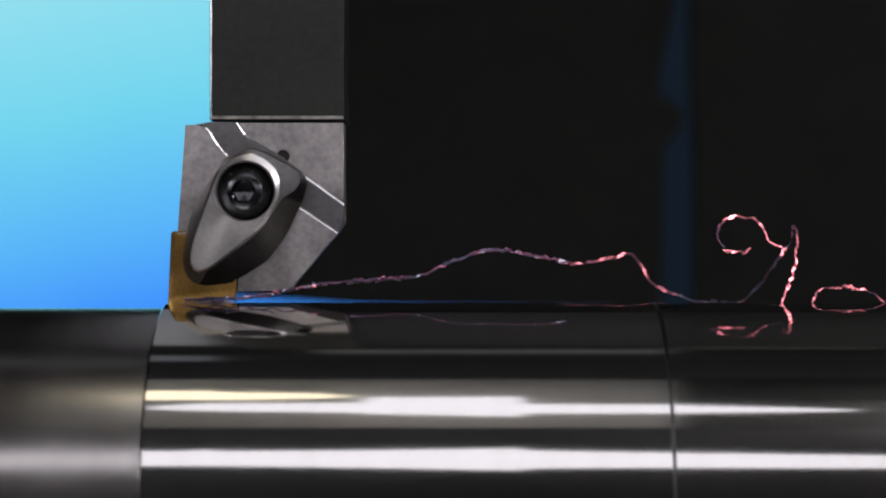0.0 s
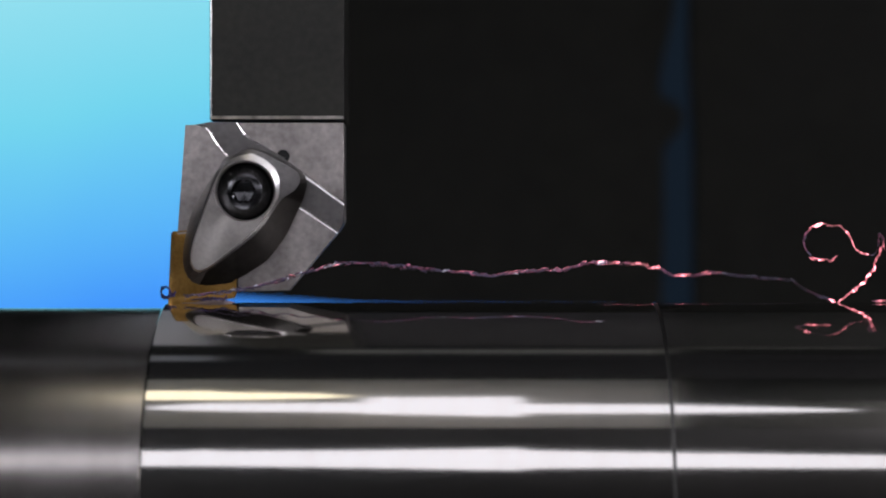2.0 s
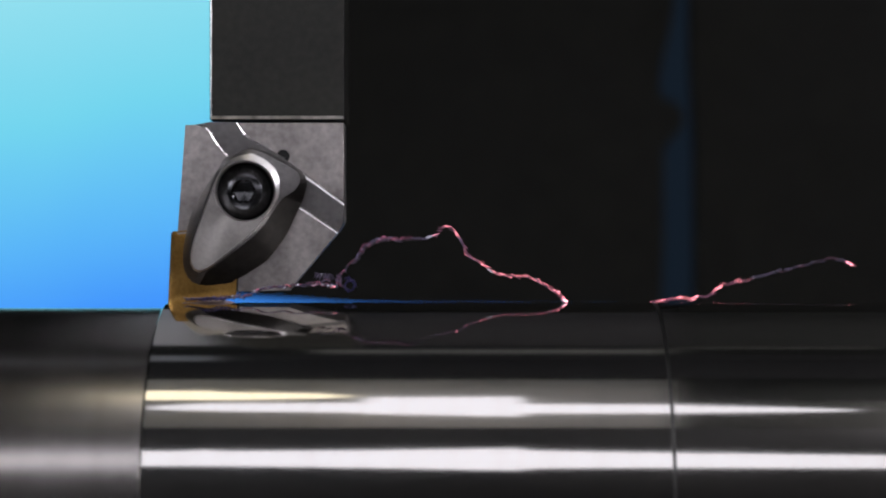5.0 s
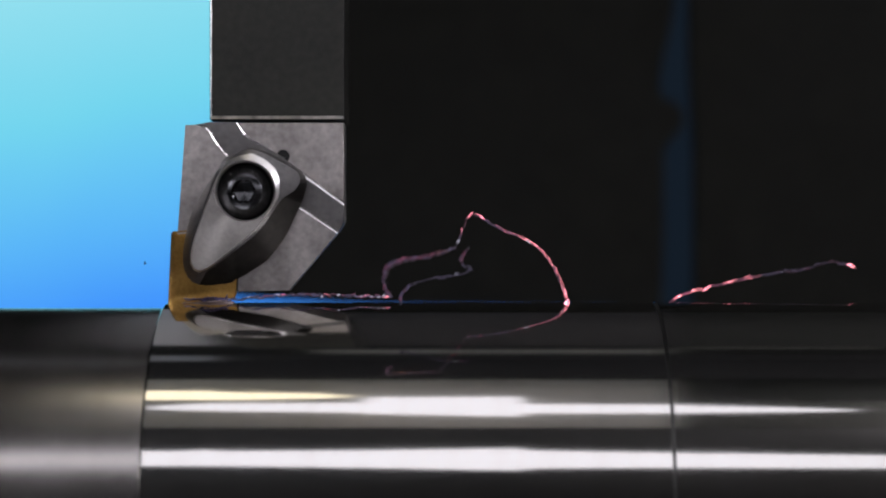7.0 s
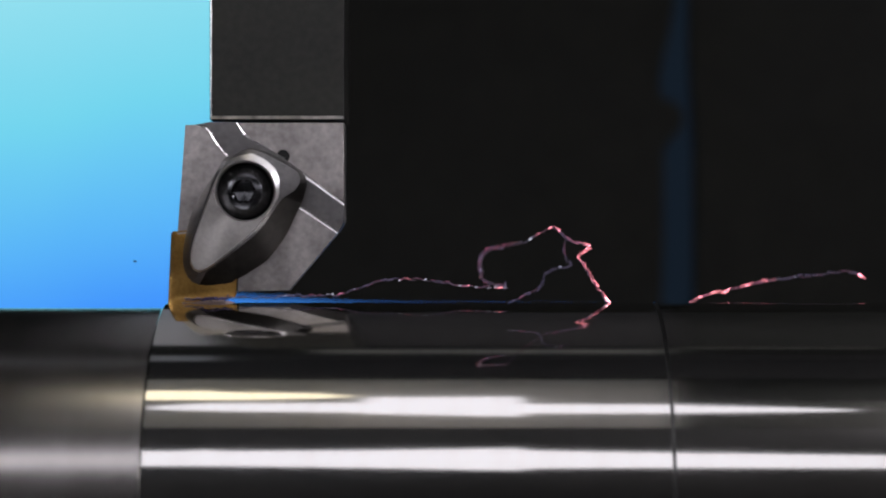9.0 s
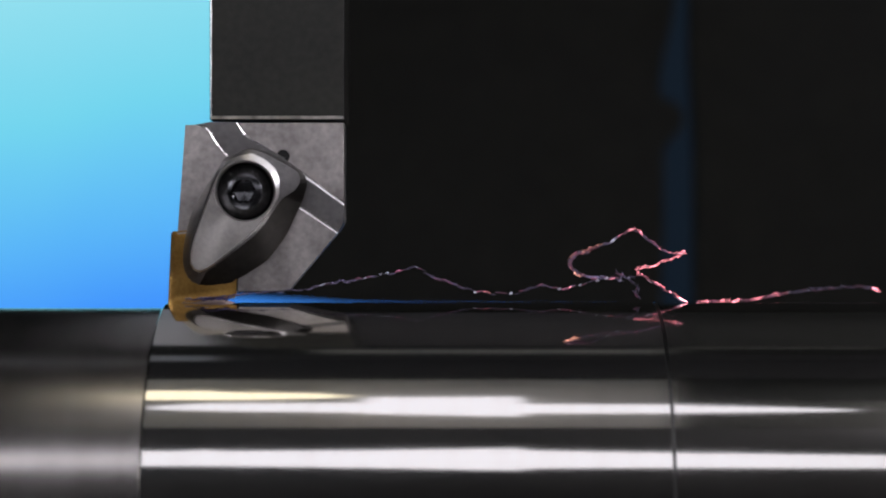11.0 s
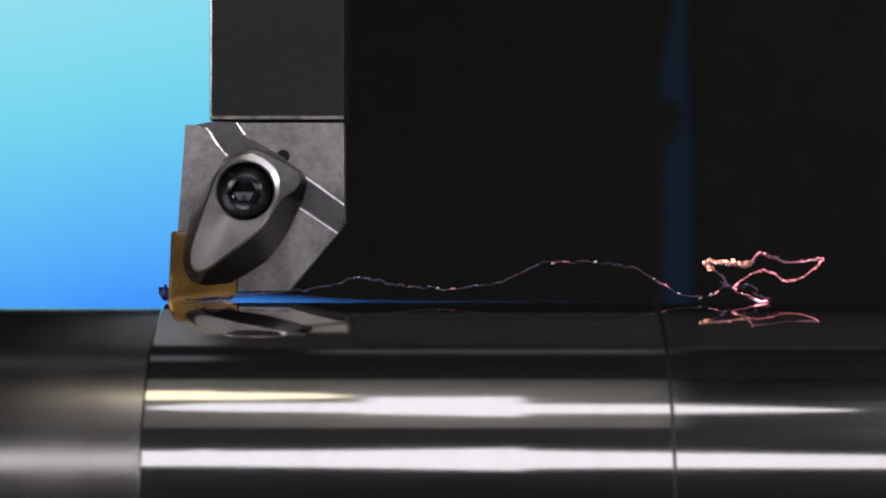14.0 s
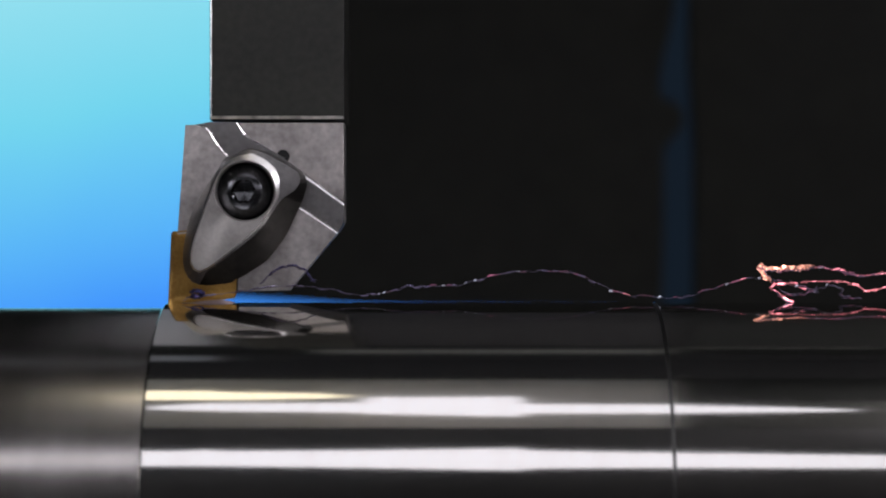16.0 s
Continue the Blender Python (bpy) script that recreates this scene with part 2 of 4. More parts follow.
def machine_room():
    span = 0.95
    # unseen panels, added in bands of tone for the bar to mirror
    for lo, hi, x0, x1, mat, text in ((-60, -26, -span, span, PAINT_DEEP, "unseen charcoal panel low before the bar"),
                                      (-25.7, 5, -span, span, PAINT_DEEP, "unseen charcoal panel before the bar for a dark reflection"),
                                      (5.3, 33.0, -span, span, PAINT_DEEP, "unseen charcoal panel before the bar for a dark reflection"),
                                      (33.3, 45.6, -span, span, PAINT_DEEP, "unseen charcoal panel for a dark band on the bar"),
                                      (45.9, 62.0, -span, span, PAINT_DARK, "unseen dark panel for a dim band on the bar"),
                                      (62.3, 77.3, -span, span, BLACK_RUBBER, "unseen black sheet for a dark band on the bar"),
                                      (77.6, 90.0, -span, span, BLACK_GREYED, "unseen black panel over the bar for a dark reflection"),
                                      (90.3, 94.6, -span, -0.109, PAINT_WHITE, "unseen white strip for a short pale line on the bar"),
                                      (90.3, 95.4, -0.108, span, BLACK_GREYED, "unseen black panel over the bar for a dark reflection"),
                                      (94.9, 100.6, -span, -0.061, BLACK_RUBBER, "unseen black panel over the bar for a dark reflection"),
                                      (95.6, 97.0, -0.060, 0.108, PAINT_MID, "unseen grey strip that softens the lower edge of a pale smear on the bar"),
                                      (97.1, 99.4, -0.060, 0.108, PAINT_GREY, "unseen grey panel for a pale smear on the bar"),
                                      (99.5, 100.4, -0.060, 0.108, PAINT_MID, "unseen grey strip that softens the upper edge of a pale smear on the bar"),
                                      (95.6, 100.4, 0.110, span, BLACK_RUBBER, "unseen black panel overhead for the dark right end of the bar"),
                                      (100.5, 102.0, 0.110, 0.21, PAINT_MID, "unseen narrow grey strip for a thin line on the bar"),
                                      (100.6, 103.2, -span, 0.108, BLACK_GREYED, "unseen black strip overhead for a dark line on the bar"),
                                      (103.5, 150, -0.146, -0.110, PAINT_WHITE, "unseen white panel at the rear for a pale patch on the bar"),
                                      (103.5, 150, -0.109, -0.088, PAINT_DARK, "unseen dark strip at the rear that fades out the pale patch"),
                                      (103.5, 150, -0.087, 0.108, BLACK_GREYED, "unseen black panel at the rear for the dark top of the bar"),
                                      (102.2, 150, 0.110, span, BLACK_RUBBER, "unseen black panel at the rear for the right end of the bar"),
                                      (103.5, 150, -span, -0.148, CASTING, "unseen black panel at the rear for the turned length")):
        panel("wall_south" if lo < 40 else "ceiling", lo, hi, x0, x1, 0.62, mat, text, "wall panel" if lo < 40 else "ceiling")
    # reflectors added near the bar, for the grey bands on it
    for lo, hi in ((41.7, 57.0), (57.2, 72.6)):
        panel("ceiling", lo, hi, -0.115, 0.0650, 0.24, REFLECTOR_GREY, "added pale grey reflector behind the strip lights", "ceiling", thick=0.004)
    for name, x in (("wall_west", -span - 0.02), ("wall_east", span)):
        bm = bmesh.new()
        box(bm, (x, -0.66, -0.75), (x + 0.02, 0.74, 0.66))
        tagged(part(name, bm, PAINT_DARK, None, smooth=False), "dark painted side wall of the machine room", "wall", kind="structure")
    bm = bmesh.new()
    box(bm, (-span, -0.66, -0.77), (span, 0.74, -0.75))
    tagged(part("floor", bm, PAINT_DARK, None, smooth=False), "dark metal chip tray under the bar", "floor", kind="structure")
    bm = bmesh.new()
    box(bm, (-span, 0.70, -0.75), (span, 0.74, 0.66))
    tagged(part("wall_north", bm, CASTING, None, smooth=False), "black rear wall of the machine room", "wall", kind="structure")
    bm = bmesh.new()
    box(bm, (-span, 0.52, 0.30), (span, 0.70, 0.32))
    tagged(part("ceiling", bm, BLACK_RUBBER, None, smooth=False), "black rear roof of the machine room", "ceiling", kind="structure")


def strip_light(label, segments, material, far=0.5, back=0.62, group="strip lights"):
    """A tube in lengths of different width, far from the bar: rows of lo, hi, x0, x1 and the lo, hi of the other end."""
    th = thing("strip_light", label, "lamp", (0, 0, 0), group)
    for lo, hi, x0, x1, *ends in segments:
        panel("diffuser", lo, hi, x0, x1, far, material, "", "", parent=th, thick=0.006, ends=ends)
    mid = (segments[0][0] + segments[0][1]) / 2
    x0, x1 = min(s[2] for s in segments), max(s[3] for s in segments)
    panel("housing", mid - 0.5, mid + 0.5, x0 + 0.004, x1 - 0.004, far + 0.007, PAINT_DARK, "", "", parent=th, thick=0.010)
    for x in (x0 + 0.02, x1 - 0.03):
        panel("bracket", mid - 0.4, mid + 0.4, x, x + 0.008, far + 0.017, PAINT_DARK, "", "", parent=th, thick=back - far - 0.016)
    return th


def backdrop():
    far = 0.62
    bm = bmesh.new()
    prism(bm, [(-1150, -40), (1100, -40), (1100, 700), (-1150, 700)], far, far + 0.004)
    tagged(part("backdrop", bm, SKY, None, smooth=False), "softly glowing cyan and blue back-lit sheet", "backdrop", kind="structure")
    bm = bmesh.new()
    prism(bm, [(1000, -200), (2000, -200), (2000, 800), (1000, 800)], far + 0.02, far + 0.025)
    tagged(part("backdrop_distance", bm, DIM_BLUE, None, smooth=False), "dark blue back wall of the machine, its dim light put in as glow", "backdrop", kind="structure")


def castings():
    """Two black bodies of the machine behind the tool, with a narrow gap between them."""
    th = thing("tool_block", "black painted tool block behind the tool holder", "machine part")
    bm = bmesh.new()
    prism(bm, [(440, -500), (1197, -500), (1196, 0), (1188, 50), (1175, 100), (1168, 150), (1172, 172), (1196, 180), (1209, 195), (1212, 212), (1206, 230), (1186, 252), (1176, 264), (1176, 420),
               (1172, 560), (1150, 549), (1000, 548), (800, 547), (680, 545), (610, 542), (560, 538), (490, 533), (400, 527)], 0.235, 0.295)
    part("body", bm, CASTING, th, smooth=False, bevel=0.002)
    th = thing("machine_column", "black painted machine column", "machine part")
    bm = bmesh.new()
    prism(bm, [(1217, -500), (2300, -500), (2300, 620), (1227, 620), (1226, 260), (1222, 180), (1218, 100)], 0.238, 0.242)
    part("body", bm, CASTING, th, smooth=False, bevel=0.002)


# ---------------------------------------------------------------- bar
def make_bar():
    bar = thing("steel_bar", "round steel bar, mirror bright beside a finely turned length", "workpiece", (0, 0, AXIS))
    c = 5 * S
    bm = bmesh.new()
    r = lathe_x(bm, [(-0.24, R_TURNED - 0.02), (-0.24, R_TURNED), (-0.238, R_TURNED), (EDGE - c, R_TURNED), (EDGE + c, R_TURNED)], 256)
    bm.faces.new(r[0])
    part("turned_length", bm, TURNED, bar, "finely turned satin steel")
    bm = bmesh.new()
    g = 372 * S
    lathe_x(bm, [(EDGE + 8 * S, R_BRIGHT - 0.006), (EDGE - 1 * S, R_TURNED - 0.0002), (EDGE, R_TURNED + 0.0001), (EDGE + 2.5 * S, R_BRIGHT - 2 * S), (EDGE + 5 * S, R_BRIGHT), (EDGE + 7 * S, R_BRIGHT), (g - 9 * S, R_BRIGHT), (g - 3 * S, R_BRIGHT), (g - 3 * S, R_BRIGHT - 0.002)], 256)
    part("bright_length", bm, BRIGHT, bar, "mirror bright steel")
    bm = bmesh.new()
    r = lathe_x(bm, [(g + 3 * S, R_BRIGHT - 0.002), (g + 3 * S, R_BRIGHT), (g + 9 * S, R_BRIGHT), (0.238, R_BRIGHT), (0.24, R_BRIGHT), (0.24, R_BRIGHT - 0.02)], 256)
    bm.faces.new(r[-1])
    part("bright_length", bm, BRIGHT, bar, "mirror bright steel")
    bm = bmesh.new()
    lathe_x(bm, [(g - 3.5 * S, R_BRIGHT - 0.0005), (g - 2.9 * S, R_BRIGHT - 0.00012), (g + 2.9 * S, R_BRIGHT - 0.00012), (g + 3.5 * S, R_BRIGHT - 0.0005)], 256)
    part("seam", bm, SEAM, bar, "dark narrow seam")
    for ob in bar.children:
        mod = ob.modifiers.new("edges", "EDGE_SPLIT")
        mod.split_angle = radians(35)
    return bar


# ---------------------------------------------------------------- tool
def radial(corners, centre, steps):
    """An outline resampled by rays from centre."""
    out = []
    for i in range(steps):
        a = 2 * math.pi * i / steps
        dx, dy = math.cos(a), math.sin(a)
        best = 0
        for (x0, y0), (x1, y1) in zip(corners, corners[1:] + corners[:1]):
            ex, ey = x1 - x0, y1 - y0
            det = ex * dy - ey * dx
            if abs(det) < 1e-9:
                continue
            s = (dx * (y0 - centre[1]) - dy * (x0 - centre[0])) / det
            k = (ex * (y0 - centre[1]) - ey * (x0 - centre[0])) / det
            if -1e-6 <= s <= 1 + 1e-6 and k > best:
                best = k
        out.append(best)
    for _ in range(2):
        out = [(out[i - 1] + 4 * out[i] + out[(i + 1) % steps]) / 6 for i in range(steps)]
    return [(centre[0] + math.cos(2 * math.pi * i / steps) * r, centre[1] + math.sin(2 * math.pi * i / steps) * r) for i, r in enumerate(out)]


def rounded(corners, radius, steps=5):
    """A convex outline with rounded corners."""
    out = []
    n = len(corners)
    for i in range(n):
        p, a, b = (Vector(corners[j % n]) for j in (i, i - 1, i + 1))
        ua, ub = (a - p).normalized(), (b - p).normalized()
        half = ua.angle(ub) / 2
        reach = radius / math.tan(half)
        s, e = p + ua * reach, p + ub * reach
        for k in range(steps + 1):
            w = k / steps
            q = s * (1 - w) ** 2 + p * 2 * w * (1 - w) + e * w * w
            out.append((q.x, q.y))
    return out


def make_tool():
    tool = thing("turning_tool", "steel turning tool holder with a gold coated insert under a clamp", "lathe tool", tuple(at(470, 213, 0.01)))
    org = Matrix.Translation(-tool.location)

    def fit(name, bm, material, label="", parent=None, **more):
        bm.transform(org)
        return part(name, bm, material, parent or tool, label, **more)

    bm = bmesh.new()
    prism(bm, [(371, -420), (609, -420), (609, 213), (371, 213)], 0.0030, 0.0220)
    shank = fit("shank", bm, BLACKED, "blackened square shank with a worn edge and painted highlight", smooth=False, bevel=0.00035, segments=3, worn=WORN_GLINT, bright=((3, 1.0),))
    bm = bmesh.new()
    v = [bm.verts.new(at(*p)) for p in ((373, 205.5, 0.00296), (608, 205.5, 0.00296), (608, 211, 0.00264), (373, 211, 0.00264), (373, 213, 0.0040), (608, 213, 0.0040))]
    for f in ((0, 1, 2, 3), (3, 2, 5, 4), (0, 3, 4), (1, 5, 2), (0, 4, 5, 1)):
        bm.faces.new([v[n] for n in f])
    fit("lip", bm, LIP, "worn bright lip at the end of the shank", shank, smooth=False)
    # head: three steps, the clamp lying on the middle one
    bm = bmesh.new()
    prism(bm, [(329, 223), (372, 217), (609, 217), (609, 393), (599, 409), (511, 513), (421, 515), (424, 401), (316, 410)], 0.0030, 0.0105)
    fit("head", bm, STEEL, "ground grey steel head", smooth=False, bevel=0.0003)
    # the recessed floor between the lands, its shade painted by darker steel
    bm = bmesh.new()
    prism(bm, [(340, 222), (372, 216), (421, 217), (427, 227), (435, 237), (445, 245), (457, 251), (500, 278), (538, 306), (609, 358), (608, 394), (600, 409), (500, 420), (424, 402), (330, 405)], 0.0014, 0.0032)
    fit("step", bm, DARKENED, "recessed steel step with its shade put into the colour", smooth=False, bevel=0.0006, segments=4, worn=WORN_GLINT, bright=((2, 0.55), (3, 0.6), (4, 0.6), (5, 0.5), (8, 1.0)))
    for edges, land in ((((1, 0.5), (2, 0.6), (3, 0.6), (4, 0.6), (5, 0.5)), [(328, 222), (354, 221), (366, 225), (373, 233), (380, 246), (390, 260), (404, 276), (420, 330), (424, 404), (314, 415)]),
                        (((0, 0.9),), [(526, 361), (600, 410), (595, 416), (512, 514), (421, 516), (425, 400), (450, 340)])):
        bm = bmesh.new()
        prism(bm, land, -0.0002, 0.0032)
        fit("land", bm, STEEL, "ground grey steel land with bright edges", smooth=False, bevel=0.0006, segments=4, worn=WORN_GLINT, bright=edges)
    # a closed disc; the dark of the hole is only its black colour
    bm = bmesh.new()
    r = lathe_y(bm, at(501, 277, 0.003), [(0.0029, 0.0001), (0.0029, 0.0011), (0.0030, 0.00125), (0.005, 0.00125)], 24)
    bm.faces.new(r[0])
    fit("coolant_nozzle", bm, HOLE_SHADE, "small coolant hole drawn as a black disc")
    # shim and insert
    bm = bmesh.new()
    prism(bm, rounded([(303, 412), (428, 402), (425, 515), (302, 532)], 6), 0.0046, 0.0095)
    fit("shim", bm, SHIM, "dark carbide shim", smooth=False, bevel=0.0002)
    bm = bmesh.new()
    outline = rounded([(303, 410), (423, 399), (418, 528), (297, 541)], 7)
    mid = (sum(p[0] for p in outline) / len(outline), sum(p[1] for p in outline) / len(outline))
    levels = [(0.0046, 0.985), (-0.0001, 1.0), (-0.0003, 0.99), (-0.0003, 0.975), (-0.0001, 0.93), (0.0001, 0.84), (0.0001, 0.7), (0.0, 0.5)]
    rings = [[bm.verts.new(at(mid[0] + (u - mid[0]) * k, mid[1] + (v - mid[1]) * k, d)) for u, v in outline] for d, k in levels]
    for p, q in zip(rings, rings[1:]):
        for i in range(len(p)):
            bm.faces.new((p[i], p[(i + 1) % len(p)], q[(i + 1) % len(p)], q[i]))
    bm.faces.new(rings[0])
    bm.faces.new(rings[-1])
    fit("insert", bm, GOLD, "gold coated rhombic carbide insert", bevel=0.00005)
    # clamp: a drop-shaped finger over the insert
    hub = (433, 338)
    foot = [(398, 282), (440, 262), (470, 268), (535, 303), (545, 322), (538, 350), (506, 418), (472, 463), (440, 482), (418, 499), (360, 509), (336, 501), (323, 476), (324, 440), (336, 385), (352, 352), (376, 312)]
    rim = [(402, 286), (420, 277), (446, 271), (470, 283), (488, 299), (495, 320), (494, 348), (466, 392), (446, 415), (402, 449), (372, 471), (350, 488), (340, 486), (332, 468), (337, 440), (356, 385), (381, 318)]
    rim = radial(rim, hub, 96)
    face = []
    for u, v in rim:
        r = math.hypot(u - hub[0], v - hub[1])
        k = max(55.0, r - (15 if v - hub[1] < 20 and u > 395 else 3)) / r
        face.append((hub[0] + (u - hub[0]) * min(k, 0.995), hub[1] + (v - hub[1]) * min(k, 0.995)))
    loops = []
    shelf = radial([(397, 280), (444, 264), (470, 272), (527, 303), (533, 319), (524, 336), (498, 352), (469, 395), (449, 418), (404, 452), (373, 474), (350, 491), (338, 488), (329, 469), (334, 440), (353, 383), (378, 315)], hub, 96)
    for pts, d in ((radial(foot, hub, 96), 0.0012), (radial(foot, hub, 96), -0.0012), (shelf, -0.0048), (rim, -0.00515), (face, -0.0057)):
        loops.append([at(u, v, d) for u, v in pts])
    # the finger slopes down to its tip
    for lp, amount in ((loops[1], 0.05), (loops[2], 0.15), (loops[3], 0.15), (loops[4], 0.15)):
        for p in lp:
            p.y += max(0.0, (at(0, 385).z - p.z)) * amount + max(0.0, (at(0, 440).z - p.z)) * amount * 2
    hole = 0.0054
    c = at(*hub, -0.0058)
    ring = [Vector((c.x + math.cos(2 * math.pi * i / 96) * (hole + 0.0002), -0.0057, c.z - math.sin(2 * math.pi * i / 96) * (hole + 0.0002))) for i in range(96)]
    for w in (0.25, 0.5, 0.75):
        loops.append([a.lerp(b, w) for a, b in zip(loops[4], ring)])
    for d, r in ((-0.0057, hole + 0.0002), (-0.0054, hole), (-0.0018, hole)):
        loops.append([Vector((c.x + math.cos(2 * math.pi * i / 96) * r, d, c.z - math.sin(2 * math.pi * i / 96) * r)) for i in range(96)])
    bm = bmesh.new()
    vs = [[bm.verts.new(p) for p in lp] for lp in loops]
    for level, (p, q) in enumerate(zip(vs, vs[1:])):
        for i in range(96):
            # flank painted as if shaded, but lighter steel on its brighter left side
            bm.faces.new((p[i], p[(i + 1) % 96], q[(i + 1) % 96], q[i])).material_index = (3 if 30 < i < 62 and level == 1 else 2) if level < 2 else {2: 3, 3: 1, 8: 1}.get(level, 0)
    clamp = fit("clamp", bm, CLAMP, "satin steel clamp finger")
    clamp.data.materials.append(SATIN_GLINT)
    clamp.data.materials.append(FLANK_DARK)
    clamp.data.materials.append(DARKENED)
    mod = clamp.modifiers.new("edges", "EDGE_SPLIT")
    mod.split_angle = radians(15)
    c = at(431, 339, -0.0030)
    bm = bmesh.new()
    rings = lathe_y(bm, c, [(0.0, 0.0053), (-0.0014, 0.0053), (-0.0018, 0.0051), (-0.0023, 0.0047), (-0.0029, 0.0040), (-0.0033, 0.0033), (-0.0035, 0.0026), (-0.0036, 0.0022), (-0.0033, 0.0019), (-0.0014, 0.0018), (-0.0012, 0.0008), (-0.0011, 0.0001)], 48)
    for ring in rings[-4:-2]:
        for n, vert in enumerate(ring):
            k = 1 + 0.07 * math.cos(6 * 2 * math.pi * n / 48)
            vert.co.x, vert.co.z = c.x + (vert.co.x - c.x) * k, c.z + (vert.co.z - c.z) * k
    screw = fit("clamp_screw", bm, SCREW, "black socket screw", clamp)
    mod = screw.modifiers.new("edges", "EDGE_SPLIT")
    mod.split_angle = radians(50)
    return tool


# ---------------------------------------------------------------- chips
def link_mesh(name, length, radius, seed, flat=(1.3, 0.8)):
    """One short, ragged length of chip along x; its first metal towards -y, its second below, the third behind."""
    rng = random.Random(seed)
    bm = bmesh.new()
    rings = []
    for j in range(6):
        w = j / 5
        r = radius * (0.45 + 0.55 * math.sin(math.pi * min(max(w, 0.12), 0.88))) * rng.uniform(0.7, 1.35)
        oy, oz = rng.uniform(-0.5, 0.5) * radius, rng.uniform(-0.5, 0.5) * radius
        rings.append([bm.verts.new(((w - 0.5) * length, oy + r * flat[0] * math.cos(a), oz + r * flat[1] * math.sin(a))) for a in (0.5, 1.57, 2.64, 3.65, 4.71, 5.78)])
    for p, q in zip(rings, rings[1:]):
        for i in range(6):
            bm.faces.new((p[i], p[(i + 1) % 6], q[(i + 1) % 6], q[i])).material_index = (2, 0, 0, 1, 1, 2)[i]
    bm.faces.new(rings[0]).material_index = 2
    bm.faces.new(rings[-1]).material_index = 2
    bmesh.ops.recalc_face_normals(bm, faces=bm.faces)
    me = bpy.data.meshes.new(name)
    bm.to_mesh(me)
    bm.free()
    return me


THICK = {"blued_chip_glow": 0.7, "dull_red_chip": 0.75, "glowing_chip": 1.1, "white_hot_chip": 2.2, "chip_glint_glow": 1.0}


def chip(label, count, length, radius, heat):
    """A chip in short links; heat(w) picks the metals of its front and underside at the share w of its length."""
    th = thing("metal_chip", label, "metal chip", (0, 0, 0), "chips from the cut")
    kinds = {}
    rng = random.Random(count)
    for i in range(count):
        front, rear = heat(i / (count - 1))
        key = (front.name, rear.name, rng.randrange(9))
        if key not in kinds:
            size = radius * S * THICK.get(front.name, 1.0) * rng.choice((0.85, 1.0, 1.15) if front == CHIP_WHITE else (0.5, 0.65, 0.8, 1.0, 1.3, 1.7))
            kinds[key] = link_mesh("chip_link", length * S * (0.4 if front == CHIP_GLINT else 1), size, i * 7 + 3, (0.5, 1.3) if front == CHIP_WHITE else (1.3, 0.8))
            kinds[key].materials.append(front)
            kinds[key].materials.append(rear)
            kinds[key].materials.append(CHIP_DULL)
        ob = new("chip_link", kinds[key])
        ob.parent = th
    return th


def curl(label):
    """A small dark spiral of chip, about three millimetres across."""
    th = thing("chip_curl", label, "metal chip", (0, 0, 0), "dark curls at the tip")
    bm = bmesh.new()
    path = []
    for j in range(40):
        w = j / 39
        a = 0.5 + w * 9.5
        r = 0.0005 + 0.0009 * w
        path.append(Vector((r * math.cos(a) + 0.0006 * w, 0.0016 * (w - 0.5), r * math.sin(a) - 0.0012 * w)))
    rings = []
    for j, p in enumerate(path):
        d = (path[min(j + 1, 39)] - path[max(j - 1, 0)]).normalized()
        q = d.to_track_quat("X", "Z")
        rr = 0.00027 * (1 + 0.35 * math.sin(j * 2.1))
        rings.append([bm.verts.new(p + q @ Vector((0, rr * 1.6 * math.cos(k * math.pi / 3), rr * 0.7 * math.sin(k * math.pi / 3)))) for k in range(6)])
    for p, q in zip(rings, rings[1:]):
        for i in range(6):
            bm.faces.new((p[i], p[(i + 1) % 6], q[(i + 1) % 6], q[i]))
    bm.faces.new(rings[0])
    bm.faces.new(rings[-1])
    part("spiral", bm, CHIP_DARK, th)
    return th


def chip_root():
    """The sheet of metal that shears off along the edge of the insert."""
    th = thing("chip_root", "purple-brown sheared steel under the edge of the insert", "metal chip", tuple(at(360, 533, 0.0)))
    bm = bmesh.new()
    rng = random.Random(5)
    rings = []
    for j in range(15):
        w = j / 14
        u = 302 + 114 * w
        top = 538 - 11 * w + 9 * max(0, w - 0.8) / 0.2 + rng.uniform(-0.7, 0.7)
        d = -0.0006 - 0.0012 * math.sin(w * 3.0) + rng.uniform(-0.0001, 0.0001)
        rings.append([bm.verts.new(at(u, v, depth) - th.location) for v, depth in ((top, d), (top + 1.0, d - 0.0004), (541, d - 0.0002), (541, 0.0026), (top + 1.0, 0.0022))])
    for p, q in zip(rings, rings[1:]):
        for i in range(5):
            bm.faces.new((p[i], p[(i + 1) % 5], q[(i + 1) % 5], q[i]))
    bm.faces.new(rings[0])
    bm.faces.new(rings[-1])
    part("sheet", bm, ROOT, th)
    return th


def resample(pts, count):
    step = [0.0]
    for p, q in zip(pts, pts[1:]):
        step.append(step[-1] + (q - p).length)
    out = []
    for i in range(count):
        s = step[-1] * i / (count - 1)
        j = max(k for k in range(len(pts) - 1) if step[k] <= s + 1e-9)
        w = (s - step[j]) / max(step[j + 1] - step[j], 1e-9)
        out.append(pts[j].lerp(pts[j + 1], min(w, 1)))
    return out


def row(count, *numbers):
    """One course of a chip as u, v pairs."""
    pts = [Vector((numbers[i], numbers[i + 1], 0)) for i in range(0, len(numbers), 2)]
    return pts if len(pts) == count else resample(pts, count)


